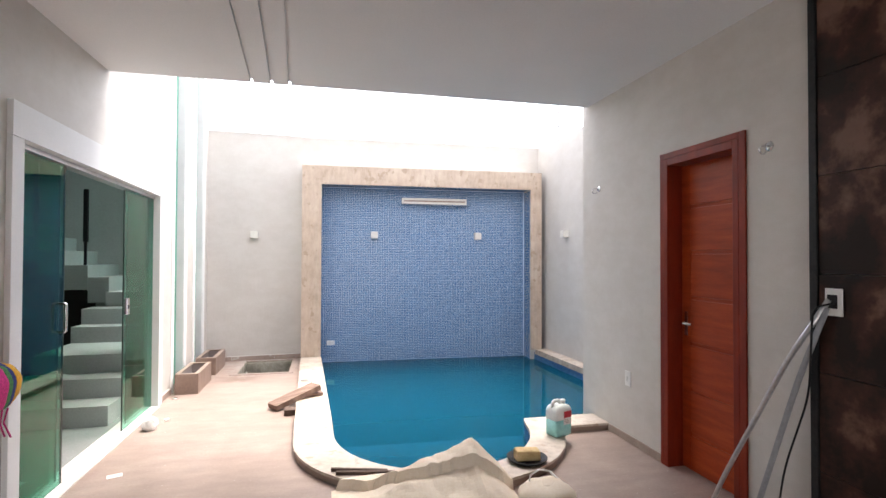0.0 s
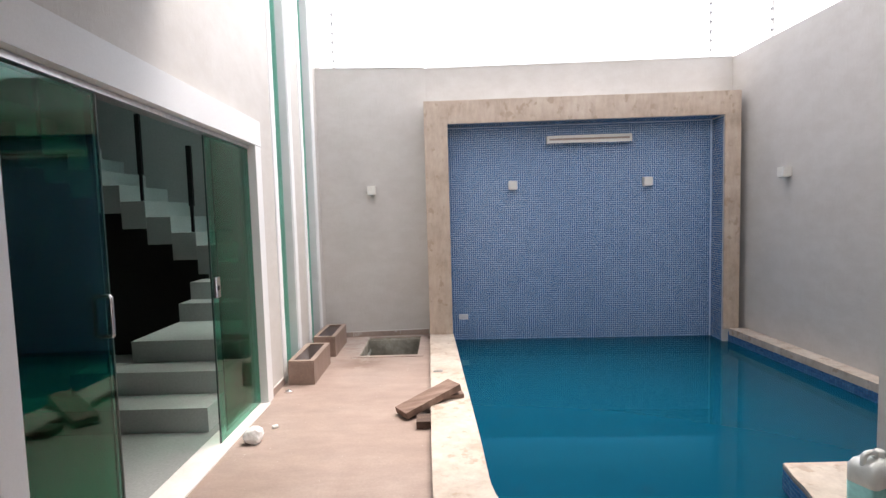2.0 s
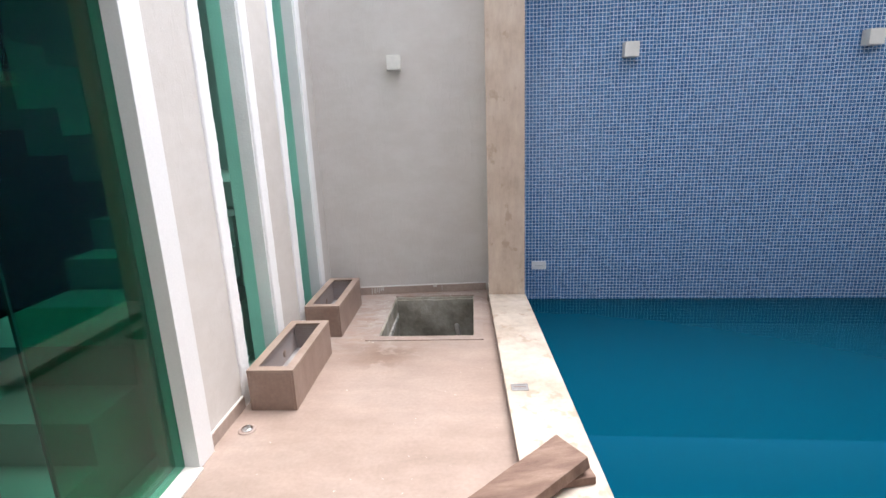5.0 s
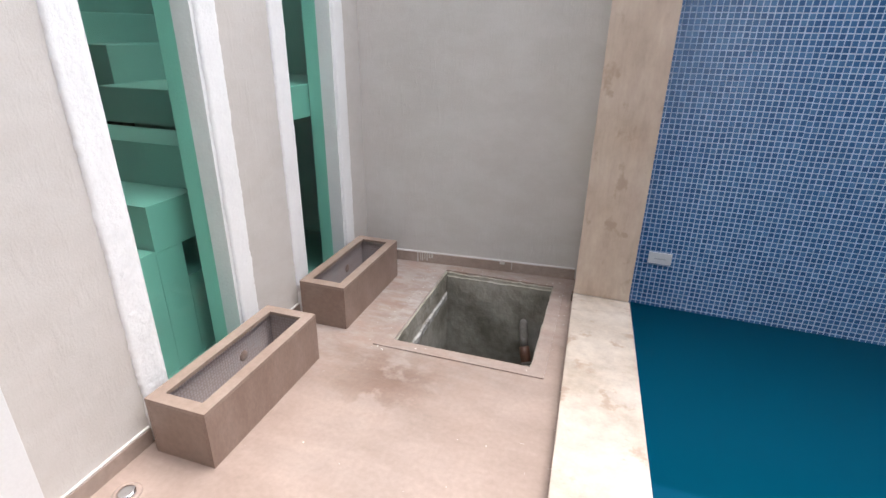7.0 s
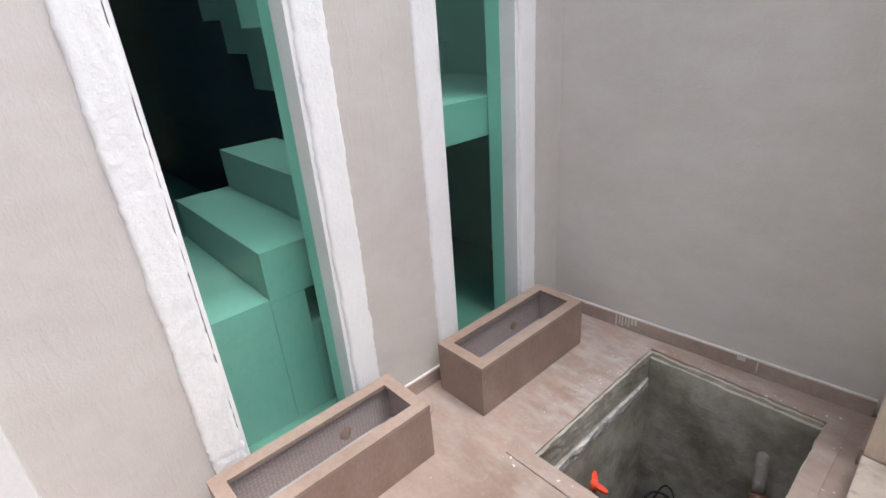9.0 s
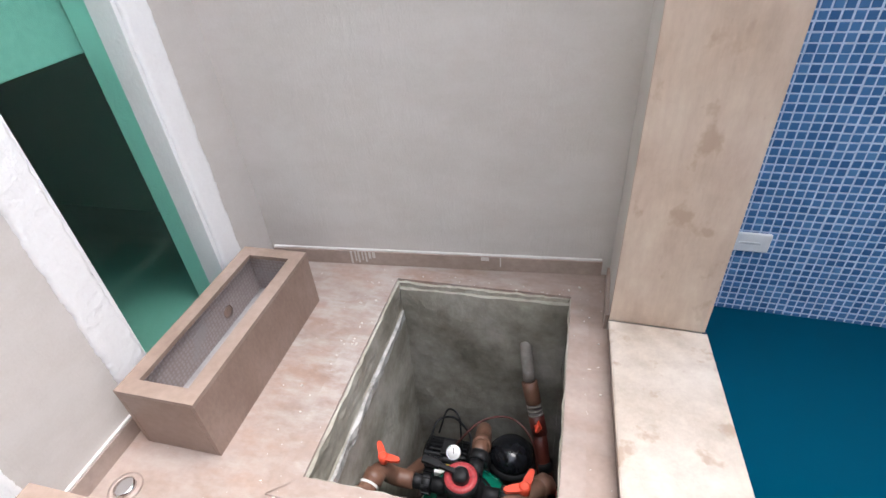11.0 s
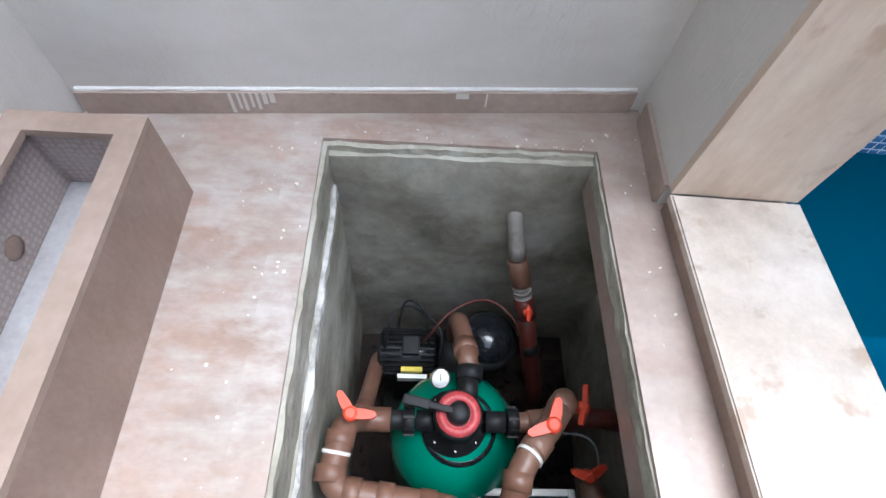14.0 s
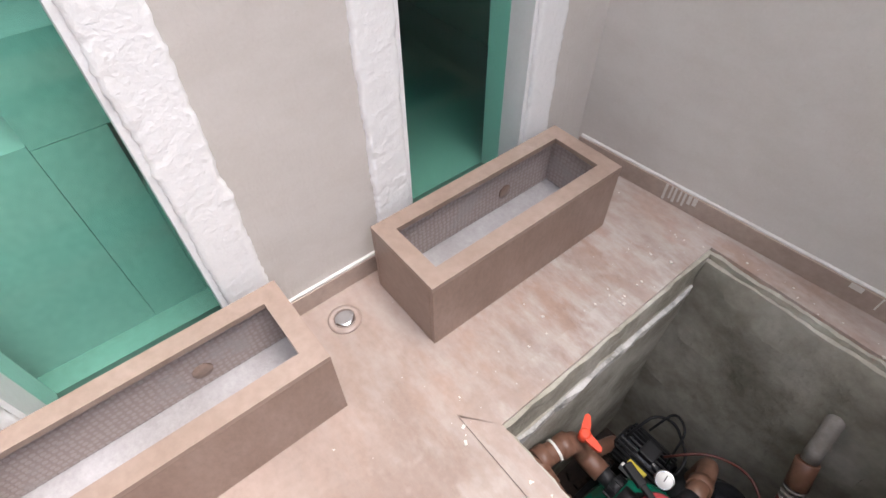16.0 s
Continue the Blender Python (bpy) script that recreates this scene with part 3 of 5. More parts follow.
for n, (a, b, far) in enumerate(((*SLITS[0], 8.079), (*SLITS[1], 8.984))):
    w = tagged(new("window_%d" % (n + 1)), "tall green glass slit window between rough white render bands", "window", "slit windows", "structure")
    part("window_band", band(a - 0.098, a), TEXTURED, w, "rough white render band")
    part("window_band", band(b, b + 0.098), TEXTURED, w, "rough white render band")
    for y0, y1, x1 in ((a, a + 0.012, 0.0), (b - 0.012, far, 0.0)):
        part("jamb", box(B(), -0.149, y0 + 0.001 if y0 == a else y0, 0.0, x1 - 0.001, y1 if y0 == a else y1 - 0.001, 5.39), TEXTURED, w)
    pane = part("pane", box(B(), -0.085, a + 0.013, 0.0, -0.077, b - 0.013, 5.39), GLASS_SLIT, w, "green tinted pane")
    pane.visible_shadow = False

# sliding glass door
d = tagged(new("door_1"), "green glass sliding door in a white frame, standing half open", "sliding door", "", "structure")
D0, D1, DT = 4.755, 7.06, 2.06
bm = B()
box(bm, -0.149, D1, 0.0, 0.028, D1 + 0.12, DT, 0.003)
part("frame_post", bm, WHITE, d, "white painted post")
part("frame_post", box(B(), -0.149, D0 - 0.108, 0.0, 0.028, D0, DT + 0.043, 0.003), WHITE, d, "white painted post")
bm = B()
prism(bm, [(D0 - 0.11, DT + 0.046), (D1 + 0.122, DT + 0.001), (D1 + 0.122, DT + 0.197), (D0 - 0.11, DT + 0.232)], -0.149, 0.03)
part("frame_head", bm, WHITE, d, "tapering white painted head", Matrix(((0, 0, 1, 0), (1, 0, 0, 0), (0, 1, 0, 0), (0, 0, 0, 1))))
part("threshold", box(B(), -0.149, D0 + 0.001, 0.0, 0.045, D1 - 0.001, 0.012, 0.003), SILL, d, "white stone threshold")
part("track", prism(B(), [(D0 + 0.002, DT + 0.012), (D1 - 0.002, DT - 0.028), (D1 - 0.002, DT), (D0 + 0.002, DT + 0.04)], -0.10, -0.02), ALU, d, "aluminium top track", Matrix(((0, 0, 1, 0), (1, 0, 0, 0), (0, 1, 0, 0), (0, 0, 0, 1))))
for y0, y1, x in ((D0 + 0.003, 5.335, -0.038), (D0 + 0.003, 5.36, -0.078), (6.335, D1 - 0.003, -0.038), (6.53, D1 - 0.003, -0.078)):
    p = part("glass_leaf", box(B(), x - 0.004, y0, 0.014, x + 0.004, y1, DT - (0.002 if y1 < 6 else 0.030)), GLASS, d, "green tinted glass leaf")
    p.visible_shadow = False
    edge = y1 if y1 < 6 else y0
    part("edge_strip", box(B(), x - 0.005, edge - 0.004, 0.014, x + 0.005, edge + 0.004, DT - (0.002 if y1 < 6 else 0.030)), GASKET, d, "dark green glass edge")
bm = B()
tube(bm, bend([(-0.034, 5.285, 0.99), (0.004, 5.285, 0.99), (0.004, 5.285, 1.17), (-0.034, 5.285, 1.17)], 0.015), 0.009, 10)
part("pull_handle", bm, CHROME, d, "chrome pull handle")
bm = B()
box(bm, -0.036, 6.345, 0.98, -0.008, 6.40, 1.12, 0.006)
lock = part("lock", bm, CHROME, d, "chrome lock plate")
part("keyhole", box(B(), -0.008, 6.364, 1.03, -0.004, 6.378, 1.06, 0.001), BLACK, lock)

# wooden door
d = tagged(new("door_2"), "closed reddish wooden door with horizontal boards", "door", "", "structure")
W0, W1, WT = 4.10, 4.785, 2.18
part("frame_post", box(B(), RIGHT - 0.015, W0, 0.0, RIGHT + 0.149, W0 + 0.045, WT, 0.004), WOODD, d)
part("frame_post", box(B(), RIGHT - 0.015, W1 - 0.045, 0.0, RIGHT + 0.149, W1, WT, 0.004), WOODD, d)
part("frame_head", box(B(), RIGHT - 0.015, W0 + 0.046, WT - 0.05, RIGHT + 0.149, W1 - 0.046, WT, 0.004), WOODD, d)
for y0, y1 in ((W0 - 0.05, W0 - 0.001), (W1 + 0.001, W1 + 0.035)):
    part("architrave", box(B(), RIGHT - 0.014, y0, 0.0, RIGHT - 0.001, y1, WT + 0.04, 0.003), WOODD, d)
part("architrave", box(B(), RIGHT - 0.014, W0, WT + 0.001, RIGHT - 0.001, W1, WT + 0.04, 0.003), WOODD, d)
LEAF = RIGHT + 0.105
part("leaf", box(B(), LEAF + 0.01, W0 + 0.047, 0.006, LEAF + 0.04, W1 - 0.047, WT - 0.052), WOOD, d)
for y0, y1 in ((W0 + 0.047, W0 + 0.13), (W1 - 0.13, W1 - 0.047)):
    part("stile", box(B(), LEAF, y0, 0.007, LEAF + 0.01, y1, WT - 0.053, 0.003), WOOD, d)
z = 0.007
for h in (0.24, 0.29, 0.30, 0.30, 0.30, 0.30, 0.27):
    part("board", box(B(), LEAF - 0.001, W0 + 0.132, z, LEAF + 0.01, W1 - 0.132, z + h - 0.006, 0.005), WOOD, d)
    z += h + 0.018
bm = B()
tube(bm, bend([(LEAF + 0.0, W1 - 0.09, 1.02), (LEAF - 0.05, W1 - 0.09, 1.02), (LEAF - 0.05, W1 - 0.20, 1.02)], 0.015), 0.008, 10)
box(bm, LEAF - 0.004, W1 - 0.105, 0.93, LEAF, W1 - 0.075, 1.1, 0.001)
part("lever_handle", bm, CHROME, d, "chrome lever handle")

# brown stone cladding of the porch wall
clad = tagged(new("stone_cladding"), "dark brown marbled stone slabs on the porch wall", "cladding", "", "structure")
part("edge_strip", box(B(), RIGHT - 0.03, 3.60, 0.0, RIGHT - 0.001, 3.64, CEIL - 0.002, 0.003), BLACK, clad, "dark metal edge strip")
heights = (0.0, 0.44, 0.92, 1.40, 1.88, 2.36, CEIL - 0.003)
for z0, z1 in zip(heights, heights[1:]):
    y = 3.598
    while y > -2.9:
        step = min(0.92, y + 2.99)
        part("slab", box(B(), RIGHT - 0.02 - random.uniform(0, 0.003), y - step + 0.002, z0 + 0.001, RIGHT - 0.001, y - 0.001, z1 - 0.002, 0.002), STONE, clad)
        y -= step

# skirtings
bm = B()
box(bm, 0.0, 7.185, 0.0, 0.012, 7.53, 0.06, 0.002)
box(bm, 0.0, 8.14, 0.0, 0.012, 8.426, 0.06, 0.002)
structure("baseboard_left", bm, SKIRT, "low brown tile skirting", "skirting")
bm = B()
box(bm, 0.01, -0.012, 0.0, 1.262, -0.0005, 0.062, 0.002)
structure("baseboard_back", bm, SKIRT, "low brown tile skirting with a smeared paint edge", "skirting", CORNER)
bm = B()
rows = []
for k in range(90):
    u = 0.012 + 1.248 * k / 89
    w = 0.006 + 0.004 * noise.noise((u * 14, 0, 0))
    rows.append([bm.verts.new(p) for p in ((u, 0.0, 0.062), (u, -w, 0.0625), (u, -0.006, 0.066 + 0.002 * noise.noise((u * 20, 5, 0))), (u, 0.0, 0.069))])
for r, q in zip(rows, rows[1:]):
    for i in range(3):
        bm.faces.new((r[i], r[i + 1], q[i + 1], q[i]))
structure("baseboard_caulk", bm, CAULK, "ragged white caulk line above the skirting", "trim", CORNER)
# brush drips of wall paint across the skirting
smear = tagged(new("paint_smear"), "pale brush drips of wall paint on the skirting", "paint", "", "structure")
smear.matrix_basis = CORNER
for u, w, low in ((0.325, 0.008, 0.004), (0.343, 0.006, 0.016), (0.355, 0.007, 0.010), (0.371, 0.006, 0.020), (0.384, 0.007, 0.014), (0.398, 0.010, 0.030), (0.413, 0.012, 0.034), (0.90, 0.004, 0.02), (0.83, 0.03, 0.045)):
    part("drip", prism(B(), [(u, -0.0125), (u + w, -0.0125), (u + w, -0.0122), (u, -0.0122)], low, 0.0615), WALL, smear)
bm = B()
for y0, y1 in ((7.185, 7.53), (8.14, 8.426)):
    box(bm, 0.0005, y0, 0.0605, 0.010, y1, 0.067, 0.002)
structure("baseboard_caulk_left", bm, CAULK, "white caulk line above the skirting", "trim")
bm = B()
box(bm, -0.012, 0.02, 0.0, -0.0005, 0.26, 0.062, 0.002)
structure("baseboard_niche", bm, SKIRT, "low brown tile skirting", "skirting", BACK)
bm = B()
box(bm, RIGHT - 0.012, 4.825, 0.0, RIGHT - 0.0005, 5.525, 0.06, 0.002)
box(bm, RIGHT - 0.012, 3.645, 0.0, RIGHT - 0.0005, 4.045, 0.06, 0.002)
structure("baseboard_right", bm, SKIRT, "low beige tile skirting", "skirting")
bm = B()
box(bm, 0.02, 0.32, TOP, 3.66, 0.51, TOP + 0.012, 0.002)
structure("wall_cap_back", bm, CEILING, "thin pale coping along the yard wall", "trim", BACK)

bm = B()
box(bm, 0.0, -0.01, TOP, 1.285, 0.2, TOP + 0.012, 0.002)
structure("wall_cap_corner", bm, CEILING, "thin pale coping along the yard wall", "trim", CORNER)

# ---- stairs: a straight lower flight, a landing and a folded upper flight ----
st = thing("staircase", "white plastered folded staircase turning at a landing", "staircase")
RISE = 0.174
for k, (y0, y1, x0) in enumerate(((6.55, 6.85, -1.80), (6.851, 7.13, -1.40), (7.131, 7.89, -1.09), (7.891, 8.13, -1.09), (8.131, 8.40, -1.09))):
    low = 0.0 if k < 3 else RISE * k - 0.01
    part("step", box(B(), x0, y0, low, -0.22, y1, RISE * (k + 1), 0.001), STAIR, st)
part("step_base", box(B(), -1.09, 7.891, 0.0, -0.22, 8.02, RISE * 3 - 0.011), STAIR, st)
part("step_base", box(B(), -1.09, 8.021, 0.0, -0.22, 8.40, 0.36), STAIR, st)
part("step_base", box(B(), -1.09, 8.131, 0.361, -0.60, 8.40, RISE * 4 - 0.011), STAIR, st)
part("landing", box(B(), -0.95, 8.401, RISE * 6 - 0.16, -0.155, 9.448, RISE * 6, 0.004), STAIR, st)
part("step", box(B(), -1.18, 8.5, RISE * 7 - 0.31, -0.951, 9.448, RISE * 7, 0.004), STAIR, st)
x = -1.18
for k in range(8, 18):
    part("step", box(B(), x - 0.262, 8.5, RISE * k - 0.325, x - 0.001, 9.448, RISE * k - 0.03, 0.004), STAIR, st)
    x -= 0.262
for k in (8, 10, 12, 14):
    bx, bz = -1.18 - 0.262 * (k - 8) - 0.04, RISE * k - 0.03
    bm = B()
    box(bm, bx - 0.014, 8.515, bz + 0.001, bx + 0.014, 8.543, bz + 0.28, 0.003)
    box(bm, bx - 0.024, 8.51, bz + 0.28, bx + 0.024, 8.55, bz + 0.92, 0.004)
    part("baluster", bm, BLACK, st, "black metal post")

# ---- planters ----
def planter(y0, y1, label):
    t = thing("planter_box", label, "planter", pose(0.171, (y0 + y1) / 2, 0), "planters by the slit windows")
    w, l, th = 0.116, (y1 - y0) / 2, 0.043
    for a, b in (((-w, -l), (-w + 0.012, l)), ((w - 0.012, -l), (w, l)), ((-w + 0.0125, -l), (w - 0.0125, -l + 0.012)), ((-w + 0.0125, l - 0.012), (w - 0.0125, l))):
        part("side_panel", box(B(), a[0], a[1], 0.0, b[0], b[1], 0.203, 0.001), TILED, t)
    for a, b in (((-w + 0.0126, -l + 0.0126), (-w + 0.022, l - 0.0126)), ((w - 0.022, -l + 0.0126), (w - 0.0126, l - 0.0126)), ((-w + 0.0225, -l + 0.0126), (w - 0.0225, -l + 0.022)), ((-w + 0.0225, l - 0.022), (w - 0.0225, l - 0.0126))):
        part("lining", box(B(), a[0], a[1], 0.003, b[0], b[1], 0.203), TILEBACK, t, "studded back of the tile")
    bm = B()
    o, i = [(-w, -l), (w, -l), (w, l), (-w, l)], [(-w + th, -l + th), (w - th, -l + th), (w - th, l - th), (-w + th, l - th)]
    for k in range(4):
        j = (k + 1) % 4
        prism(bm, [o[k], o[j], i[j], i[k]], 0.2035, 0.217)
    part("rim", bm, TILERIM, t, "mitred pale tile rim")
    bm = B()
    box(bm, -w + 0.023, -l + 0.023, 0.002, w - 0.023, l - 0.023, 0.05)
    part("base", bm, SACKING, t, "dusty grey cement base")
    bm = turned(B(), ((0.022, 0.0), (0.021, 0.002), (0.006, 0.0025)), 16)
    part("adhesive_dab", bm, TILED, t, "round brown adhesive dab", pose(-w + 0.0221, l * 0.35, 0.10, 0, 90, 0))
    return t


planter(7.5, 8.137, "empty brown tiled planter box below a slit window")
planter(8.38, 8.997, "empty brown tiled planter box in the yard's corner")

# ---- niche fittings ----
def wall_lamp(m, label):
    t = thing("wall_lamp", label, "wall lamp", m, "cube wall lamps")
    part("housing", box(B(), -0.05, -0.085, -0.05, 0.05, -0.001, 0.05, 0.003), LAMPW, t, "white cube housing")
    part("lens", box(B(), -0.035, -0.07, -0.054, 0.035, -0.015, -0.0505), FROST, t, "frosted lower lens")
    part("lens", box(B(), -0.035, -0.07, 0.0505, 0.035, -0.015, 0.054), FROST, t, "frosted upper lens")
    return t


wall_lamp(BACK @ pose(1.03, DEEP - 0.003, 1.80), "white cube wall lamp on the blue mosaic")
wall_lamp(BACK @ pose(2.625, DEEP - 0.003, 1.80), "white cube wall lamp on the blue mosaic")
wall_lamp(CORNER @ pose(0.615, 0.0, 1.785), "white cube wall lamp on the grey yard wall")
wall_lamp(pose(4.950, 8.22, 1.81, 0, 0, -91), "white cube wall lamp on the grey side wall")

t = thing("waterfall_spout", "cream metal waterfall spout high on the mosaic", "water spout", BACK @ pose(1.94, DEEP - 0.003, 2.325))
part("body", box(B(), -0.50, -0.075, -0.045, 0.50, -0.001, 0.045, 0.006), LAMPW, t, "cream enamelled body")
part("slot", box(B(), -0.47, -0.0775, -0.012, 0.47, -0.0755, 0.010), SKIRT, t, "dark outlet slot")
part("lip", box(B(), -0.49, -0.10, -0.052, 0.49, -0.01, -0.0455, 0.001), CHROME, t, "thin metal lip")

t = thing("return_plate", "small white plastic plate above the waterline", "pool fitting", BACK @ pose(0.40, DEEP - 0.003, 0.205))
part("plate", box(B(), -0.058, -0.014, -0.033, 0.058, -0.001, 0.033, 0.004), PLASTIC, t)
part("slot", box(B(), -0.03, -0.0165, -0.004, 0.03, -0.0145, 0.004), FROST, t, "grey slot")

# ---- porch wall fittings ----
def hook(y):
    t = thing("hammock_hook", "chrome hammock hook screwed to the grey wall", "hook", pose(RIGHT, y, 2.09), "hammock hooks")
    part("rose", turned(B(), ((0.0, 0.0), (0.028, 0.0), (0.026, 0.006), (0.012, 0.010), (0.0, 0.010)), 20), CHROME, t, m=pose(-0.0005, 0, 0, 0, -90, 0))
    bm = B()
    tube(bm, [(-0.008, 0, 0), (-0.03, 0, 0)] + [(-0.045 - 0.022 * math.sin(a), 0, -0.022 + 0.022 * math.cos(a)) for a in [radians(q) for q in range(0, 260, 20)]], 0.006, 10)
    part("loop", bm, CHROME, t)


hook(5.685)
hook(3.895)
t = thing("wall_switch", "white plastic switch plate on the grey wall", "switch", pose(RIGHT, 5.24, 0.506))
part("plate", box(B(), -0.009, -0.037, -0.06, -0.0005, 0.037, 0.06, 0.003), PLASTIC, t)
part("rocker", box(B(), -0.013, -0.012, -0.022, -0.0095, 0.012, 0.022, 0.002), FROST, t)
t = thing("wall_outlet", "white outlet plate with wires on brown stone", "outlet", pose(RIGHT - 0.024, 3.515, 1.268))
part("plate", box(B(), -0.009, -0.042, -0.065, -0.0005, 0.042, 0.065, 0.003), PLASTIC, t)
part("hole", box(B(), -0.0105, -0.02, -0.03, -0.0095, 0.03, 0.035, 0.001), BLACK, t, "dark open wire hole")


def hanging(name, label, category, pts, r, material):
    t = tagged(part(name, tube(B(), bend(pts, 0.1, 6), r, 10), material, None), label, category)
    return t


hanging("conduit", "silver metal conduit leaning from the outlet to the floor", "conduit", [(3.955, 3.535, 1.278), (3.90, 3.71, 0.96), (3.84, 4.06, 0.25), (3.82, 4.16, 0.013)], 0.013, ALU)
hanging("conduit", "grey corrugated conduit hanging from the outlet", "conduit", [(3.955, 3.545, 1.24), (3.915, 3.66, 0.88), (3.89, 3.82, 0.35), (3.86, 3.91, 0.014)], 0.014, CONDUIT)
hanging("cable", "thin black cable hanging from the outlet", "cable", [(3.955, 3.505, 1.265), (3.90, 3.57, 1.24), (3.93, 3.62, 0.8), (3.92, 3.75, 0.4), (3.90, 3.80, 0.005)], 0.005, BLACK)

t = thing("ceiling_light", "square white recessed ceiling light, switched off", "ceiling light", pose(2.40, 4.06, CEIL))
part("frame", box(B(), -0.11, -0.11, -0.006, 0.11, 0.11, -0.0005, 0.002), CEILING, t)
part("diffuser", box(B(), -0.09, -0.09, -0.008, 0.09, 0.09, -0.0062, 0.001), FROST, t, "frosted square diffuser")

# rolled hammock hung beside the glass door
t = thing("hammock", "rolled colourful striped hammock hanging beside the glass door", "hammock", pose(0.12, 4.31, 0.875))
cols = (HAM_R, HAM_P, HAM_G, HAM_B, HAM_Y, HAM_B)
edges = (-0.30, -0.06, 0.03, 0.065, 0.095, 0.165, 0.19)
for a, b, c in zip(edges, edges[1:], cols):
    bm = B()
    rows = []
    for k in range(7):
        y = a + (b - a) * k / 6
        f = max(0.0, 1 - abs((y + 0.06) / 0.262) ** 3.2) ** 0.5
        rows.append([bm.verts.new((0.07 * (0.35 + 0.65 * f) * math.cos(q) * (1 + 0.05 * math.sin(5 * q)), y, -0.02 + 0.115 * (0.3 + 0.7 * f) * math.sin(q) * (1 + 0.04 * math.sin(7 * q + y * 30)))) for q in [2 * math.pi * i / 28 for i in range(28)]])
    for r, q in zip(rows, rows[1:]):
        for i in range(28):
            bm.faces.new((r[i], r[(i + 1) % 28], q[(i + 1) % 28], q[i])).smooth = True
    bm.faces.new(rows[0])
    bm.faces.new(rows[-1])
    part("stripe", bm, c, t)
bm = B()
tube(bm, [(0.0, 0.0, 0.10), (-0.03, -0.06, 0.30), (-0.10, -0.10, 0.62), (-0.125, -0.12, 0.9)], [0.045, 0.04, 0.03, 0.02], 12)
part("strap", bm, HAM_R, t, "red cloth strap")
for k in range(5):
    bm = B()
    y = -0.02 + 0.025 * k
    tube(bm, [(0.01 * k, y, -0.12), (0.02, y + 0.006, -0.19), (0.012 * k, y + 0.012, -0.25 - 0.012 * (k % 3))], 0.004, 6)
    part("fringe", bm, HAM_P, t, "pink cord fringe")

t = thing("folded_cloth", "yellow and brown woven cloth hung on the stone wall", "cloth", pose(RIGHT - 0.09, 3.22, 0.36))
for k, (c, r) in enumerate(((HAM_Y, 0.06), (DARKWOOD, 0.05), (HAM_Y, 0.055))):
    bm = B()
    tube(bm, bend([(0.0, -0.35 + 0.02 * k, -0.10 - 0.08 * k), (-0.02, -0.12, 0.0 - 0.05 * k), (0.0, 0.06 - 0.03 * k, -0.05 - 0.09 * k)], 0.1), r, 14)
    for v in bm.verts:
        v.co += 0.012 * noise.noise_vector(v.co * 14)
    part("fold", bm, c, t)
part("hanging_loop", tube(B(), [(0.0, -0.12, 0.04), (0.05, -0.12, 0.3), (0.066, -0.12, 0.55)], 0.006, 8), DARKWOOD, t)

# ---- clutter round the pool ----
# kraft paper sack, crumpled
bm = B()
N, M = 46, 30
grid = []
for i in range(N + 1):
    row = []
    for j in range(M + 1):
        u, v = i / N, j / M
        x = 1.66 + 1.12 * u
        y = 4.30 + 0.56 * v + 0.05 * math.sin(u * 6)
        ridge = 4.74 - 0.10 * max(0.0, 2.53 - x)
        slope = min(1 - (2.53 - x) / 0.62, 1 - (x - 2.53) / 0.26)
        peak = 0.225 * max(0.0, slope) * max(0.0, 1 - max((ridge - y) / 0.46, (y - ridge) / 0.16)) + 0.07 * max(0.0, 1 - abs(x - 2.0) / 0.4) * max(0.0, 1 - abs(y - 4.56) / 0.24)
        crease = 0.030 * abs(noise.noise((x * 4.0, y * 5.0, 1.0))) + 0.018 * abs(noise.noise((x * 8 + y * 4, y * 8, 4.0)))
        rim = min(1.0, 7 * min(u, 1 - u, v, 1 - v))
        ground = 0.065 if (y > 4.62 and math.hypot((x - 2.46) / 1.10, (y - 5.66) / 1.03) < 1.04) else 0.004
        row.append(bm.verts.new((x, y, ground + 0.004 + rim * (0.02 + crease) + min(1.0, 3 * rim) * peak)))
    grid.append(row)
for i in range(N):
    for j in range(M):
        bm.faces.new((grid[i][j], grid[i + 1][j], grid[i + 1][j + 1], grid[i][j + 1]))
sack = tagged(part("paper_sack", bm, KRAFT), "crumpled beige kraft paper sack lying over the pool edge", "paper sack")
mod = sack.modifiers.new("thick", "SOLIDIFY")
mod.thickness = 0.003

t = thing("cloth_bag", "small beige bag with a white cord handle on the floor", "bag", pose(2.93, 4.46, 0))
bm = B()
turned(bm, ((0.12, 0.0), (0.17, 0.02), (0.17, 0.06), (0.12, 0.10), (0.05, 0.115)), 24)
for v in bm.verts:
    v.co += 0.02 * noise.noise_vector(v.co * 11)
    v.co.z = max(v.co.z, 0.0)
part("body", bm, KRAFT, t)
bm = B()
tube(bm, [(-0.10, 0.05, 0.08), (-0.08, 0.06, 0.14), (-0.02, 0.07, 0.165), (0.05, 0.07, 0.15), (0.11, 0.06, 0.09)], 0.006, 8)
part("cord_handle", bm, PLASTIC, t, "white cord handle")

for a, b in (((1.66, 5.03), (2.02, 4.93)), ((1.69, 4.97), (2.10, 4.89))):
    bm = B()
    d = Vector((b[0] - a[0], b[1] - a[1], 0)).normalized()
    n = Vector((-d.y, d.x, 0)) * 0.011
    prism(bm, [(a[0] - n.x, a[1] - n.y), (b[0] - n.x, b[1] - n.y), (b[0] + n.x, b[1] + n.y), (a[0] + n.x, a[1] + n.y)], 0.0625, 0.084)
    tagged(part("wood_stick", bm, DARKWOOD), "thin dark wooden stick on the pool coping", "stick", "sticks on the coping")

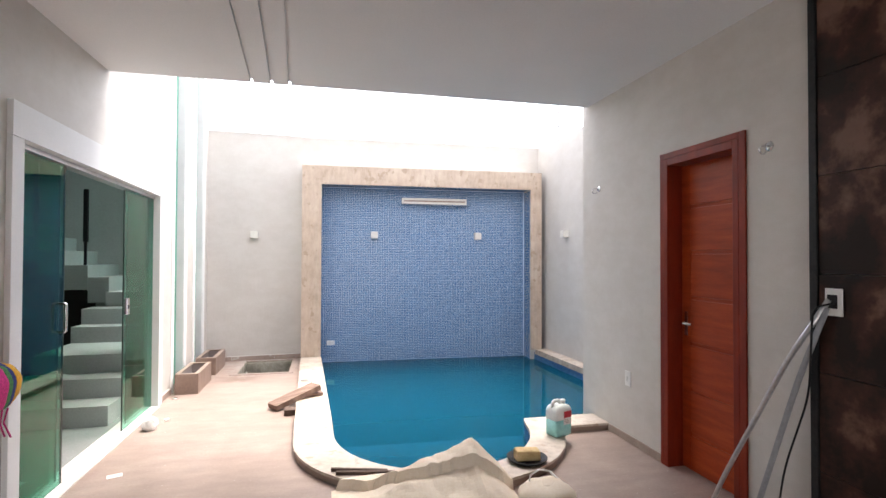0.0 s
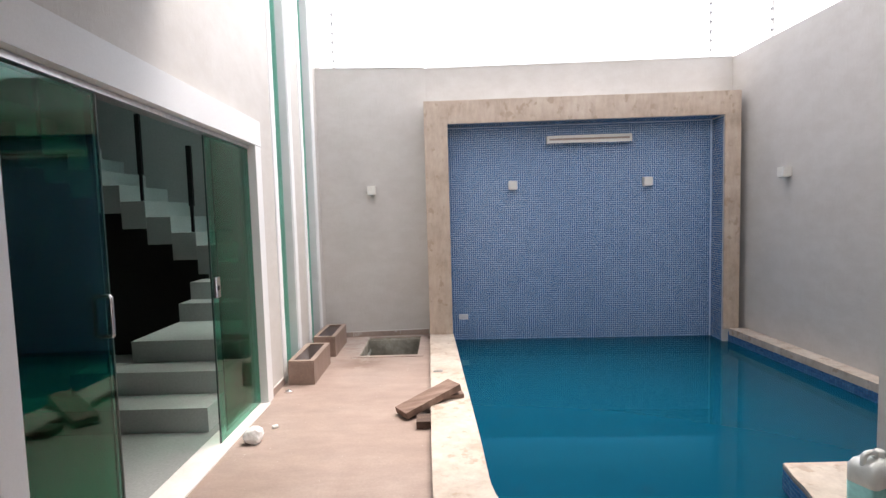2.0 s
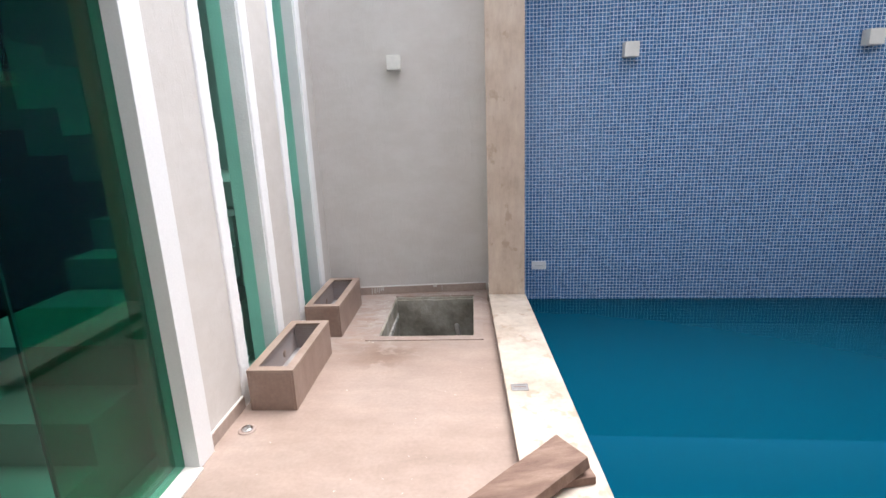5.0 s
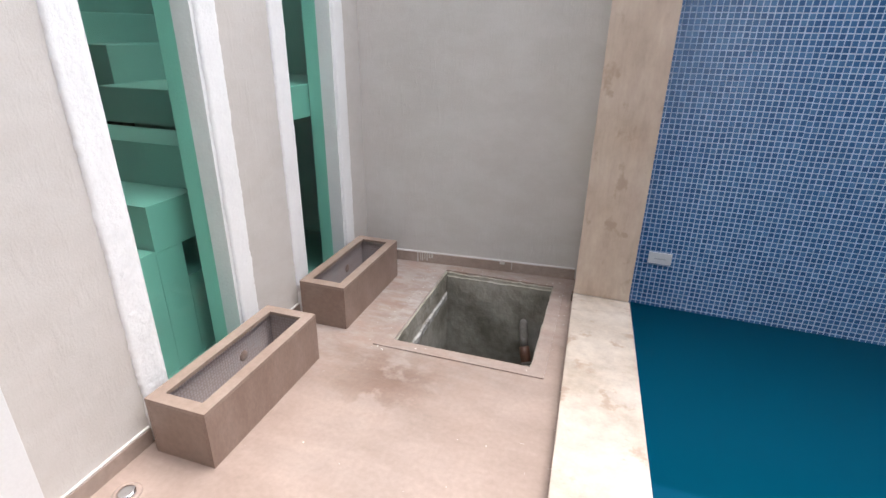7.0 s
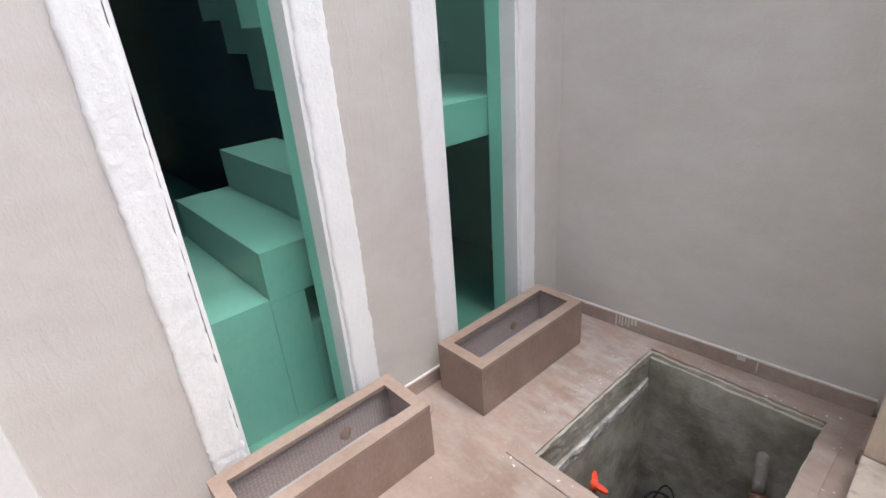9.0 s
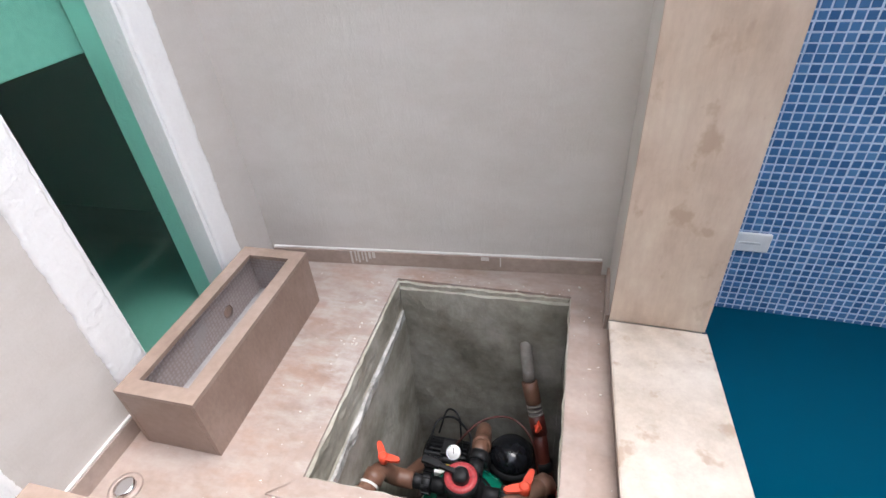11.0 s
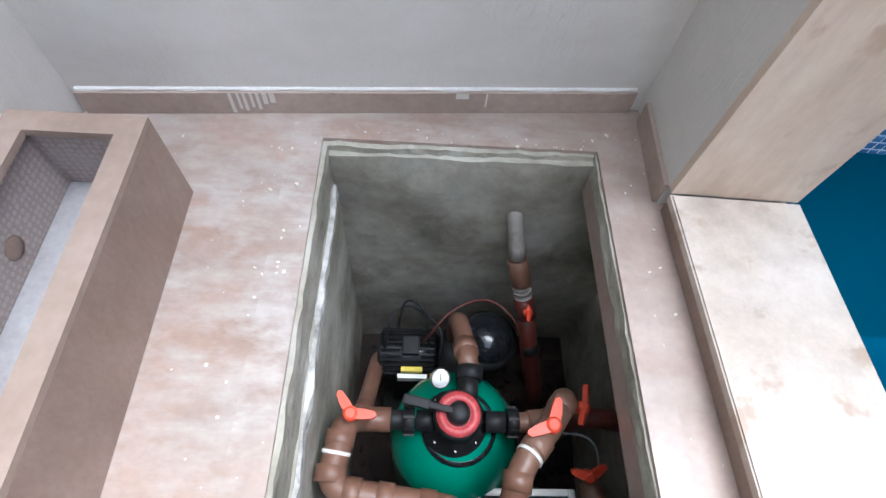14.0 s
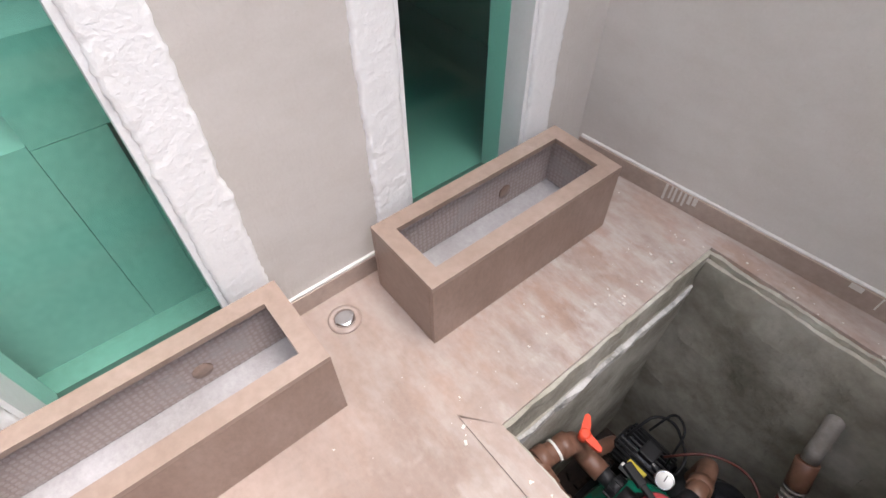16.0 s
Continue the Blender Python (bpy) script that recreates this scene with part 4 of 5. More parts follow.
t = thing("scouring_tray", "dark oval tray on the pool coping", "tray", pose(2.99, 4.92, 0.0625, 0, 0, 12))
bm = B()
turned(bm, ((0.085, 0.0), (0.13, 0.012), (0.142, 0.028), (0.136, 0.029), (0.122, 0.015), (0.08, 0.006)), 28)
part("dish", bm, BLACK, t)
sp = tagged(part("sponge", box(B(), -0.085, -0.05, 0.0, 0.085, 0.05, 0.07, 0.012), SPONGE), "worn yellow-beige sponge block lying on the dark tray", "sponge")
sp.matrix_basis = pose(2.99, 4.92, 0.072, 0, 0, -6)
for v in sp.data.vertices:
    v.co += 0.008 * noise.noise_vector(v.co * 30)

# chlorine jug
t = thing("plastic_jug", "translucent white jug half full of turquoise liquid", "jug", pose(3.44, 5.36, 0.0625, 0, 0, 20))


def rounded(w, d, r, n=5):
    out = []
    for cx, cy, a0 in ((w - r, d - r, 0), (-w + r, d - r, 90), (-w + r, -d + r, 180), (w - r, -d + r, 270)):
        out += [(cx + r * math.cos(radians(a0 + 90 * k / n)), cy + r * math.sin(radians(a0 + 90 * k / n))) for k in range(n + 1)]
    return out


def loft(bm, levels):
    rings = [[bm.verts.new((x, y, z)) for x, y in rounded(w, d, min(w, d) * rr)] for w, d, rr, z in levels]
    for a, b in zip(rings, rings[1:]):
        for k in range(len(a)):
            bm.faces.new((a[k], a[(k + 1) % len(a)], b[(k + 1) % len(a)], b[k])).smooth = True
    bm.faces.new(list(reversed(rings[0])))
    bm.faces.new(rings[-1])
    return bm


part("liquid", loft(B(), ((0.075, 0.055, 0.3, 0.0), (0.088, 0.062, 0.35, 0.012), (0.09, 0.064, 0.35, 0.13))), LIQUID, t, "turquoise liquid showing through")
part("shell", loft(B(), ((0.09, 0.064, 0.35, 0.1305), (0.09, 0.064, 0.35, 0.205), (0.075, 0.055, 0.5, 0.232), (0.03, 0.03, 0.9, 0.243))), JUG, t, "milky plastic shoulder")
bm = B()
tube(bm, bend([(-0.07, 0, 0.215), (-0.066, 0, 0.272), (0.005, 0, 0.272), (0.012, 0, 0.235)], 0.025), 0.013, 12)
part("grip", bm, JUG, t)
part("cap", turned(B(), ((0.021, 0.0), (0.021, 0.03), (0.018, 0.034), (0.004, 0.035)), 20, (0.045, 0, 0.238)), PLASTIC, t, "white screw cap")
part("label", box(B(), -0.01, -0.0665, 0.09, 0.075, -0.0645, 0.20), PAPERLBL, t, "white paper label")
part("label_band", box(B(), -0.008, -0.0680, 0.145, 0.073, -0.0668, 0.195), LABELRED, t, "red printed band")
for k in range(3):
    part("label_print", box(B(), 0.0, -0.0678, 0.105 + 0.012 * k, 0.055 - 0.01 * k, -0.0668, 0.109 + 0.012 * k), SKIRT, t)

# boards across the coping
def timber(name, half, material, label, category, m, seed):
    """A sawn piece with slightly worn, uneven faces."""
    bm = box(B(), -half[0], -half[1], -half[2], half[0], half[1], half[2], 0.003)
    bmesh.ops.subdivide_edges(bm, edges=[e for e in bm.edges if e.calc_length() > 0.04], cuts=6, use_grid_fill=True)
    for v in bm.verts:
        v.co += 0.0022 * noise.noise_vector(v.co * 22 + Vector((seed, 0, 0)))
    ob = tagged(part(name, bm, material), label, category, "timber offcuts")
    ob.matrix_basis = m
    return ob


timber("wood_board", (0.25, 0.082, 0.025), OFFCUT, "rough brown wooden board leaning over the coping", "board", pose(1.325, 6.85, 0.091, 0, -13, 34), 1)
timber("wood_board", (0.10, 0.07, 0.016), OFFCUT, "short brown offcut under the leaning board", "board", pose(1.485, 6.955, 0.0795, 0, 0, 12), 4)
timber("wood_block", (0.05, 0.072, 0.027), DARKWOOD, "dark wooden block on the floor against the coping", "block", pose(1.296, 6.567, 0.0295, 0, 0, 2), 7)

# plaster lump and scraps
bm = B()
bmesh.ops.create_icosphere(bm, subdivisions=3, radius=0.065, matrix=Matrix.Diagonal((1, 1, 0.95, 1)))
for v in bm.verts:
    v.co += 0.014 * noise.noise_vector(v.co * 16) + 0.006 * noise.noise_vector(v.co * 40)
    v.co.z = max(v.co.z, -0.045)
t = tagged(part("plaster_bag", bm, PAPER), "crumpled white plastic bag of plaster on the threshold", "bag")
t.matrix_basis = pose(0.165, 6.37, 0.045, 0, 0, 0)
bm = B()
box(bm, -0.02, -0.015, 0, 0.02, 0.015, 0.02, 0.006)
t = tagged(part("plaster_crumb", bm, PAPER), "small white crumb of plaster on the floor", "crumb")
t.matrix_basis = pose(0.236, 6.59, 0.0005, 0, 0, 30)
t = tagged(part("paper_scrap", box(B(), -0.045, -0.03, 0, 0.045, 0.03, 0.003), PAPER), "small white paper scrap lying on the floor", "paper")
t.matrix_basis = pose(0.248, 5.41, 0.001, 0, 0, 20)


def floor_drain(x, y):
    t = thing("floor_drain", "round stainless floor drain in the stone floor", "drain", pose(x, y, 0.0005), "floor drains")
    part("collar", turned(B(), ((0.042, 0.0), (0.042, 0.003), (0.030, 0.005), (0.028, 0.002)), 28), RIM, t)
    part("cup", turned(B(), ((0.027, 0.001), (0.027, 0.008), (0.023, 0.012), (0.010, 0.010), (0.002, 0.009)), 24), CHROME, t, "shiny steel cup")


floor_drain(0.092, 8.25)
floor_drain(0.105, 7.335)
t = thing("skimmer_plate", "small grey plate set in the pool coping", "pool fitting", pose(1.385, 7.60, 0.0625))
part("plate", box(B(), -0.042, -0.032, 0.0, 0.042, 0.032, 0.004, 0.001), ALU, t)
part("slot", box(B(), -0.03, -0.004, 0.0042, 0.03, 0.004, 0.005), SKIRT, t)

# electric fence on the yard wall
def fence_post(m, label):
    t = thing("fence_post", label, "fence post", m, "electric fence posts")
    part("rod", box(B(), -0.008, -0.008, 0.0, 0.008, 0.008, 0.72, 0.002), PLASTIC, t, "white metal rod")
    for k in range(6):
        part("insulator", turned(B(), ((0.006, -0.014), (0.016, -0.01), (0.016, 0.010), (0.006, 0.014)), 12), INSUL, t, "grey insulator", pose(0, -0.012, 0.10 + 0.108 * k, 90, 0, 0))
    return t


fence_post(CORNER @ pose(0.21, 0.08, TOP + 0.012), "white electric fence post on the yard wall")
fence_post(BACK @ pose(3.42, 0.41, TOP + 0.012), "white electric fence post near the wall corner")
fence_post(pose(5.01, 8.6, TOP, 0, 0, -90), "white electric fence post on the side wall")

# dried cement crumbs strewn round the pit
bm = B()
rng = random.Random(11)
for k in range(80):
    x, y = P0 - abs(rng.gauss(0, 0.12)), rng.uniform(P1 - 0.1, P3)
    if k % 3 == 0:
        x, y = rng.uniform(P0, P2 + 0.1), P3 + rng.uniform(0.0, 0.05)
    elif k % 7 == 0:
        x, y = P2 + rng.uniform(0.01, 0.1), rng.uniform(P1, P3)
    if x < 0.3:
        continue
    s = 0.0018 + 0.0055 * rng.random() ** 3
    on_rim = x > P0 - 0.06 and y > P1 - 0.05
    made = bmesh.ops.create_cube(bm, size=1.0, matrix=pose(x, y, (0.006 if on_rim else 0.0) + s * 0.2, 0, 0, rng.uniform(0, 90)) @ Matrix.Diagonal((s, s * rng.uniform(0.6, 1.8), s * 0.5, 1)))
    for v in made["verts"]:
        v.co += 0.25 * s * noise.noise_vector(v.co * 300)
tagged(part("cement_crumbs", bm, CRUMBS), "white cement crumbs scattered round the pit", "crumbs", "", "stuff")

# ---- pump pit equipment ----
def pipe(parent, name, pts, r, material, label="", corner=0.06):
    return part(name, tube(B(), bend(pts, corner, 6), r, 16), material, parent, label)


def collar(parent, name, at, way, r, l, material, label=""):
    w = Vector(way).normalized() * l / 2
    a = Vector(at)
    return part(name, tube(B(), [a - w, a - w * 0.98, a + w * 0.98, a + w], [r * 0.96, r, r, r * 0.96], 18), material, parent, label)


def lever(parent, at, rz, tilt=0, size=1.0):
    """A red two-winged valve handle."""
    bm = B()
    for way in (150, 25):
        piece = B()
        prism(piece, [(0.004, -0.012), (0.030, -0.011), (0.052, -0.007), (0.058, 0.0), (0.052, 0.008), (0.030, 0.011), (0.004, 0.012)], 0.006, 0.018)
        bmesh.ops.rotate(piece, cent=(0, 0, 0), matrix=Matrix.Rotation(radians(way), 3, "Z"), verts=piece.verts)
        keep = bpy.data.meshes.new("wing")
        piece.to_mesh(keep)
        piece.free()
        bm.from_mesh(keep)
        bpy.data.meshes.remove(keep)
    turned(bm, ((0.015, -0.012), (0.016, 0.0), (0.016, 0.018), (0.010, 0.022)), 14)
    bmesh.ops.scale(bm, vec=(size, size, size), verts=bm.verts)
    return part("valve_handle", bm, REDP, parent, "bright red handle", pose(*at, tilt, 0, rz))


SHIFT = Vector((0.006, 0.024, -0.012))
FILTER = Vector((0.873, 8.60, PITZ)) + SHIFT
f = thing("sand_filter", "green sand filter tank with a black multiport valve", "pool filter", pose(*FILTER))
bm = B()
profile = [(0.12, 0.12), (0.165, 0.16), (0.178, 0.24)] + [(0.178, 0.50)] + [(0.178 * math.cos(radians(a)), 0.60 + 0.178 * math.sin(radians(a))) for a in range(0, 75, 12)]
turned(bm, profile, 40)
part("tank", bm, GREENP, f, "glossy green tank")
part("foot", turned(B(), ((0.16, 0.0), (0.165, 0.01), (0.14, 0.13), (0.12, 0.14)), 28), BLACK, f, "black foot")
bm = B()
turned(bm, ((0.082, 0.745), (0.084, 0.755), (0.082, 0.772), (0.062, 0.785), (0.054, 0.83), (0.059, 0.84), (0.059, 0.862), (0.053, 0.868)), 32)
v = part("valve_body", bm, BLACK, f, "black multiport valve body", pose(-0.012, 0.008, 0))
for k in range(8):
    a = 2 * math.pi * k / 8
    part("bolt", turned(B(), ((0.006, 0.772), (0.006, 0.780), (0.003, 0.782)), 8, (0.072 * math.cos(a), 0.072 * math.sin(a), 0)), BLACKG, v)
part("label_ring", turned(B(), ((0.053, 0.866), (0.053, 0.872), (0.033, 0.875), (0.031, 0.869)), 32), RINGRED, v, "faded red printed ring")
part("selector_hub", turned(B(), ((0.029, 0.868), (0.026, 0.892), (0.016, 0.899), (0.005, 0.90)), 20), BLACK, v, "black selector hub")
bm = B()
box(bm, -0.10, -0.008, 0.883, -0.01, 0.008, 0.898, 0.004)
box(bm, -0.135, -0.012, 0.880, -0.07, 0.012, 0.900, 0.005)
part("selector_arm", bm, BLACK, v, "black selector lever", pose(0, 0, 0, 0, 0, -12))
part("clamp_band", turned(B(), ((0.092, 0.735), (0.097, 0.74), (0.097, 0.752), (0.085, 0.756)), 32), BLACKG, f, "black clamp ring")
part("sight_plug", turned(B(), ((0.024, 0.0), (0.024, 0.018), (0.016, 0.02)), 16), BLACK, f, "black drain plug", pose(-0.01, -0.165, 0.62, 70, 0, 0))
g = part("pressure_gauge", turned(B(), ((0.004, -0.02), (0.024, -0.018), (0.026, 0.0), (0.024, 0.006), (0.021, 0.004)), 24), CHROME, f, "round steel pressure gauge", pose(-0.055, 0.093, 0.86, 35, 0, 10))
part("gauge_face", turned(B(), ((0.021, 0.0042), (0.021, 0.0052), (0.002, 0.0053)), 24), PLASTIC, g, "white dial")
part("needle", box(B(), -0.0012, -0.003, 0.0056, 0.0012, 0.015, 0.0064), BLACK, g)
Z = 0.80
for s, l in ((-1, 0.105), (1, 0.095)):
    collar(f, "port", (s * 0.085, 0.005, Z), (1, 0, 0), 0.026, 0.05, BLACK)
    collar(f, "union_nut", (s * 0.128, 0.005, Z), (1, 0, 0), 0.034, 0.028, BLACK, "black union nut")
    for k in range(8):
        a = 2 * math.pi * k / 8
        part("rib", box(B(), -0.013, -0.003, 0.033, 0.013, 0.003, 0.038), BLACK, f, "", pose(s * 0.128, 0.005, Z) @ Matrix.Rotation(a, 4, "X"))
    collar(f, "sleeve", (s * 0.165, 0.005, Z), (1, 0, 0), 0.024, 0.05, BLACK if s < 0 else BROWNP)
collar(f, "port", (0.02, 0.085, Z), (0, 1, 0), 0.026, 0.05, BLACK)
collar(f, "union_nut", (0.025, 0.125, Z), (0.1, 1, 0), 0.034, 0.035, BLACK, "black union nut")

zz = PITZ + Z
R = 0.030
n = thing("return_pipework", "brown glued PVC return pipes with red valves", "pipework", pose(*SHIFT))
pipe(n, "pipe", [(0.70, 8.605, zz), (0.63, 8.605, zz), (0.60, 8.585, zz + 0.08), (0.575, 8.44, zz + 0.10), (0.845, 8.405, zz + 0.09), (0.865, 8.40, zz - 0.3), (0.865, 8.40, PITZ + 0.1)], R, BROWNP, "brown PVC pipe", 0.055)
for at, way in (((0.592, 8.545, zz + 0.085), (0.15, 1, 0.1)), ((0.58, 8.47, zz + 0.1), (0.1, 1, 0)), ((0.63, 8.433, zz + 0.1), (1, -0.13, 0)), ((0.70, 8.424, zz + 0.097), (1, -0.13, 0)), ((0.79, 8.412, zz + 0.092), (1, -0.13, 0))):
    collar(n, "coupling", at, way, R + 0.0035, 0.035, BROWNP)
collar(n, "glue_ring", (0.587, 8.515, zz + 0.09), (0.15, 1, 0.1), R + 0.0025, 0.008, PLASTIC, "white sealant ring")
lever(n, (0.615, 8.59, zz + 0.125), -28, 0, 1.0)
pipe(n, "pipe", [(0.625, 8.62, zz - 0.02), (0.625, 8.68, zz - 0.15), (0.64, 8.86, zz - 0.32), (0.645, 8.9, zz - 0.5)], 0.024, BROWNP, "brown PVC pipe", 0.05)

n = thing("suction_pipework", "brown glued PVC suction pipes with red valves", "pipework", pose(*SHIFT))
pipe(n, "pipe", [(1.04, 8.605, zz), (1.11, 8.612, zz), (1.135, 8.665, zz + 0.04), (1.09, 8.60, zz + 0.09), (0.995, 8.49, zz + 0.115), (0.975, 8.42, zz + 0.09), (0.985, 8.36, zz - 0.05), (0.985, 8.30, PITZ + 0.1)], R, BROWNP, "brown PVC pipe", 0.045)
for at, way in (((1.115, 8.635, zz + 0.065), (0.7, 0.8, -0.3)), ((1.035, 8.535, zz + 0.105), (0.7, 0.8, -0.2)), ((0.985, 8.46, zz + 0.108), (0.2, 1, 0.1))):
    collar(n, "coupling", at, way, R + 0.0035, 0.04, BROWNP)
collar(n, "glue_ring", (1.015, 8.512, zz + 0.11), (0.7, 0.8, -0.2), R + 0.0025, 0.008, PLASTIC, "white sealant ring")
lever(n, (1.065, 8.572, zz + 0.135), 48, 0, 1.1)
lever(n, (1.175, 8.64, zz + 0.02), 75, 60, 1.0)
pipe(n, "pipe", [(1.30, 8.62, zz - 0.05), (1.20, 8.63, zz - 0.03), (1.18, 8.63, zz - 0.2), (1.18, 8.63, PITZ)], 0.026, DARKRED, "dark red PVC pipe", 0.05)
lever(n, (1.195, 8.49, zz - 0.05), 10, 30, 0.9)
pipe(n, "pipe", [(1.20, 8.48, zz - 0.08), (1.22, 8.42, zz - 0.07), (1.24, 8.36, zz - 0.12), (1.24, 8.34, PITZ)], 0.028, BROWNP, "brown PVC elbow", 0.04)
pipe(n, "drain_pipe", [(0.87, 8.405, zz + 0.07), (0.92, 8.395, zz + 0.075), (0.97, 8.40, zz + 0.08)], 0.014, JUG, "clear drain pipe", 0.02)
lever(n, (0.925, 8.395, zz + 0.095), 85, 0, 0.6)

n = thing("wall_pipe", "old pipe coming out of the cement pit wall", "pipework", pose(*SHIFT))
WAY = (0.34, -0.62, -1.0)
pipe(n, "stub", [(1.008, 9.15, -0.222), (1.010, 9.105, -0.236), (1.020, 9.072, -0.285), (1.033, 9.043, -0.345)], 0.023, CEMENTP, "cement-smeared grey stub", 0.03)
collar(n, "coupling", (1.045, 9.020, -0.385), WAY, 0.030, 0.085, BROWNP)
for k in range(3):
    collar(n, "thread", (1.058 + 0.005 * k, 8.995 - 0.009 * k, -0.428 - 0.014 * k), WAY, 0.028, 0.007, CEMENTP)
collar(n, "valve_body", (1.079, 8.957, -0.488), WAY, 0.030, 0.075, DARKRED)
lever(n, (1.079, 8.930, -0.470), 90, 60, 0.7)
pipe(n, "pipe", [(1.085, 8.945, -0.505), (1.118, 8.872, -0.64), (1.172, 8.778, -0.83), (1.178, 8.765, PITZ)], 0.027, DARKRED, "dark red PVC pipe", 0.06)
collar(n, "coupling", (1.118, 8.880, -0.63), WAY, 0.031, 0.035, BLACK)

PUMP = Vector((0.76, 8.87, PITZ)) + SHIFT
n = thing("pool_pump", "black pool pump with a round strainer lid", "pump", pose(*PUMP))
part("base", box(B(), -0.12, -0.11, 0.0, 0.12, 0.11, 0.05, 0.006), BLACK, n)
bm = B()
tube(bm, [(-0.12, 0, 0.50), (-0.11, 0, 0.50), (0.06, 0, 0.50), (0.07, 0, 0.50)], [0.06, 0.071, 0.071, 0.06], 24)
part("motor", bm, BLACKG, n, "black motor housing")
for k in range(12):
    a = radians(20 + 140 * k / 11)
    part("fin", box(B(), -0.11, -0.003, 0.069, 0.055, 0.003, 0.082), BLACK, n, "", pose(0, 0, 0.50) @ Matrix.Rotation(math.pi / 2 - a, 4, "X"))
part("motor_stand", box(B(), -0.08, -0.05, 0.05, 0.04, 0.05, 0.44, 0.01), BLACK, n)
part("terminal_box", box(B(), -0.045, -0.03, 0.565, 0.01, 0.03, 0.592, 0.006), BLACK, n)
part("rating_label", box(B(), -0.055, -0.112, 0.50, 0.035, -0.0985, 0.535, 0.001), PLASTIC, n, "white rating label", pose(0, 0.014, 0.03))
part("warning_label", box(B(), -0.045, -0.10, 0.56, 0.02, -0.086, 0.58, 0.001), YELLOWP, n, "yellow warning label", pose(0, 0.018, 0.005))
part("volute", turned(B(), ((0.04, -0.04), (0.08, -0.035), (0.085, 0.0), (0.08, 0.035), (0.04, 0.04)), 24), BLACK, n, "", pose(0.11, 0, 0.5, 0, 90, 0))
part("strainer_pot", turned(B(), ((0.07, 0.30), (0.085, 0.32), (0.09, 0.50), (0.10, 0.51), (0.10, 0.53), (0.085, 0.54)), 28, (0.228, 0.045, 0)), BLACK, n)
part("strainer_lid", turned(B(), ((0.086, 0.54), (0.084, 0.56), (0.066, 0.588), (0.03, 0.602), (0.004, 0.604)), 32, (0.228, 0.045, 0)), BLACKG, n, "glossy black domed lid")
part("discharge_pipe", tube(B(), bend([(0.12, 0.03, 0.56), (0.12, 0.06, 0.68), (0.13, -0.04, 0.76), (0.137, -0.14, zz - PITZ + 0.0)], 0.05, 6), 0.028, 16), BROWNP, n, "brown PVC elbow pipe")
part("elbow_ring", tube(B(), [(0.13, -0.05, 0.755), (0.134, -0.085, 0.775)], 0.034, 16), BROWNP, n)
wires = thing("pump_wiring", "loose red and black wires over the pump", "cable", pose(*SHIFT))
part("wire", tube(B(), bend([(0.78, 8.86, -0.56), (0.86, 8.95, -0.50), (0.98, 9.0, -0.52), (1.07, 8.93, -0.55), (1.11, 8.80, -0.7)], 0.08), 0.004, 8), DARKRED, wires, "dark red wire")
part("wire", tube(B(), bend([(0.70, 8.90, -0.57), (0.72, 8.98, -0.50), (0.78, 8.94, -0.48), (0.80, 8.86, -0.6)], 0.05), 0.004, 8), BLACK, wires, "black wire")
part("wire", tube(B(), bend([(0.66, 8.85, -0.62), (0.68, 8.95, -0.55), (0.74, 8.99, -0.57), (0.84, 8.90, -0.55), (0.83, 8.80, -0.6)], 0.05), 0.005, 8), BLACK, wires, "black wire")
part("wire", tube(B(), bend([(1.12, 8.60, -0.5), (1.22, 8.58, -0.42), (1.24, 8.48, -0.5), (1.15, 8.44, -0.6)], 0.06), 0.003, 8), CONDUIT, wires, "grey wire")
t = thing("open_tub", "dark open tub with a white rim in the pump pit", "tub", pose(1.06, 8.38, PITZ))
bm = B()
for x0, y0, x1, y1 in ((-0.125, -0.10, -0.118, 0.10), (0.118, -0.10, 0.125, 0.10), (-0.1175, 0.093, 0.1175, 0.10), (-0.1175, -0.10, 0.1175, -0.093)):
    box(bm, x0, y0, 0.0, x1, y1, 0.62)
box(bm, -0.1175, -0.0925, 0.0, 0.1175, 0.0925, 0.01)
part("body", bm, NAVY, t)
bm = B()
for x0, y0, x1, y1 in ((-0.135, -0.11, -0.116, 0.11), (0.116, -0.11, 0.135, 0.11), (-0.1155, 0.092, 0.1155, 0.11), (-0.1155, -0.11, 0.1155, -0.092)):
    box(bm, x0, y0, 0.6205, x1, y1, 0.642, 0.004)
part("rim", bm, PLASTIC, t, "white rim")
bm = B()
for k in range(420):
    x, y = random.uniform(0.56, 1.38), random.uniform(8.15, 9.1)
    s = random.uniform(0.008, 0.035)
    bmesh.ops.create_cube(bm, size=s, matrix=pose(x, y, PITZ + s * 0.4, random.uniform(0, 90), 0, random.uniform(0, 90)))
tagged(part("rubble", bm, PITBLACK), "dark crumbs strewn over the pit floor", "rubble", "", "stuff")

# ---- mosaic: raised glass tiles over pale grout ----
PITCH, SIDE, PROUD = 0.0257, 0.0213, 0.0022


def tile_solid():
    h, c = SIDE / 2, SIDE / 2 - 0.0016
    vs = [(-h, 0, -h), (h, 0, -h), (h, 0, h), (-h, 0, h), (-c, -PROUD, -c), (c, -PROUD, -c), (c, -PROUD, c), (-c, -PROUD, c)]
    fs = [(4, 5, 6, 7), (0, 1, 5, 4), (1, 2, 6, 5), (2, 3, 7, 6), (3, 0, 4, 7)]
    return vs, fs


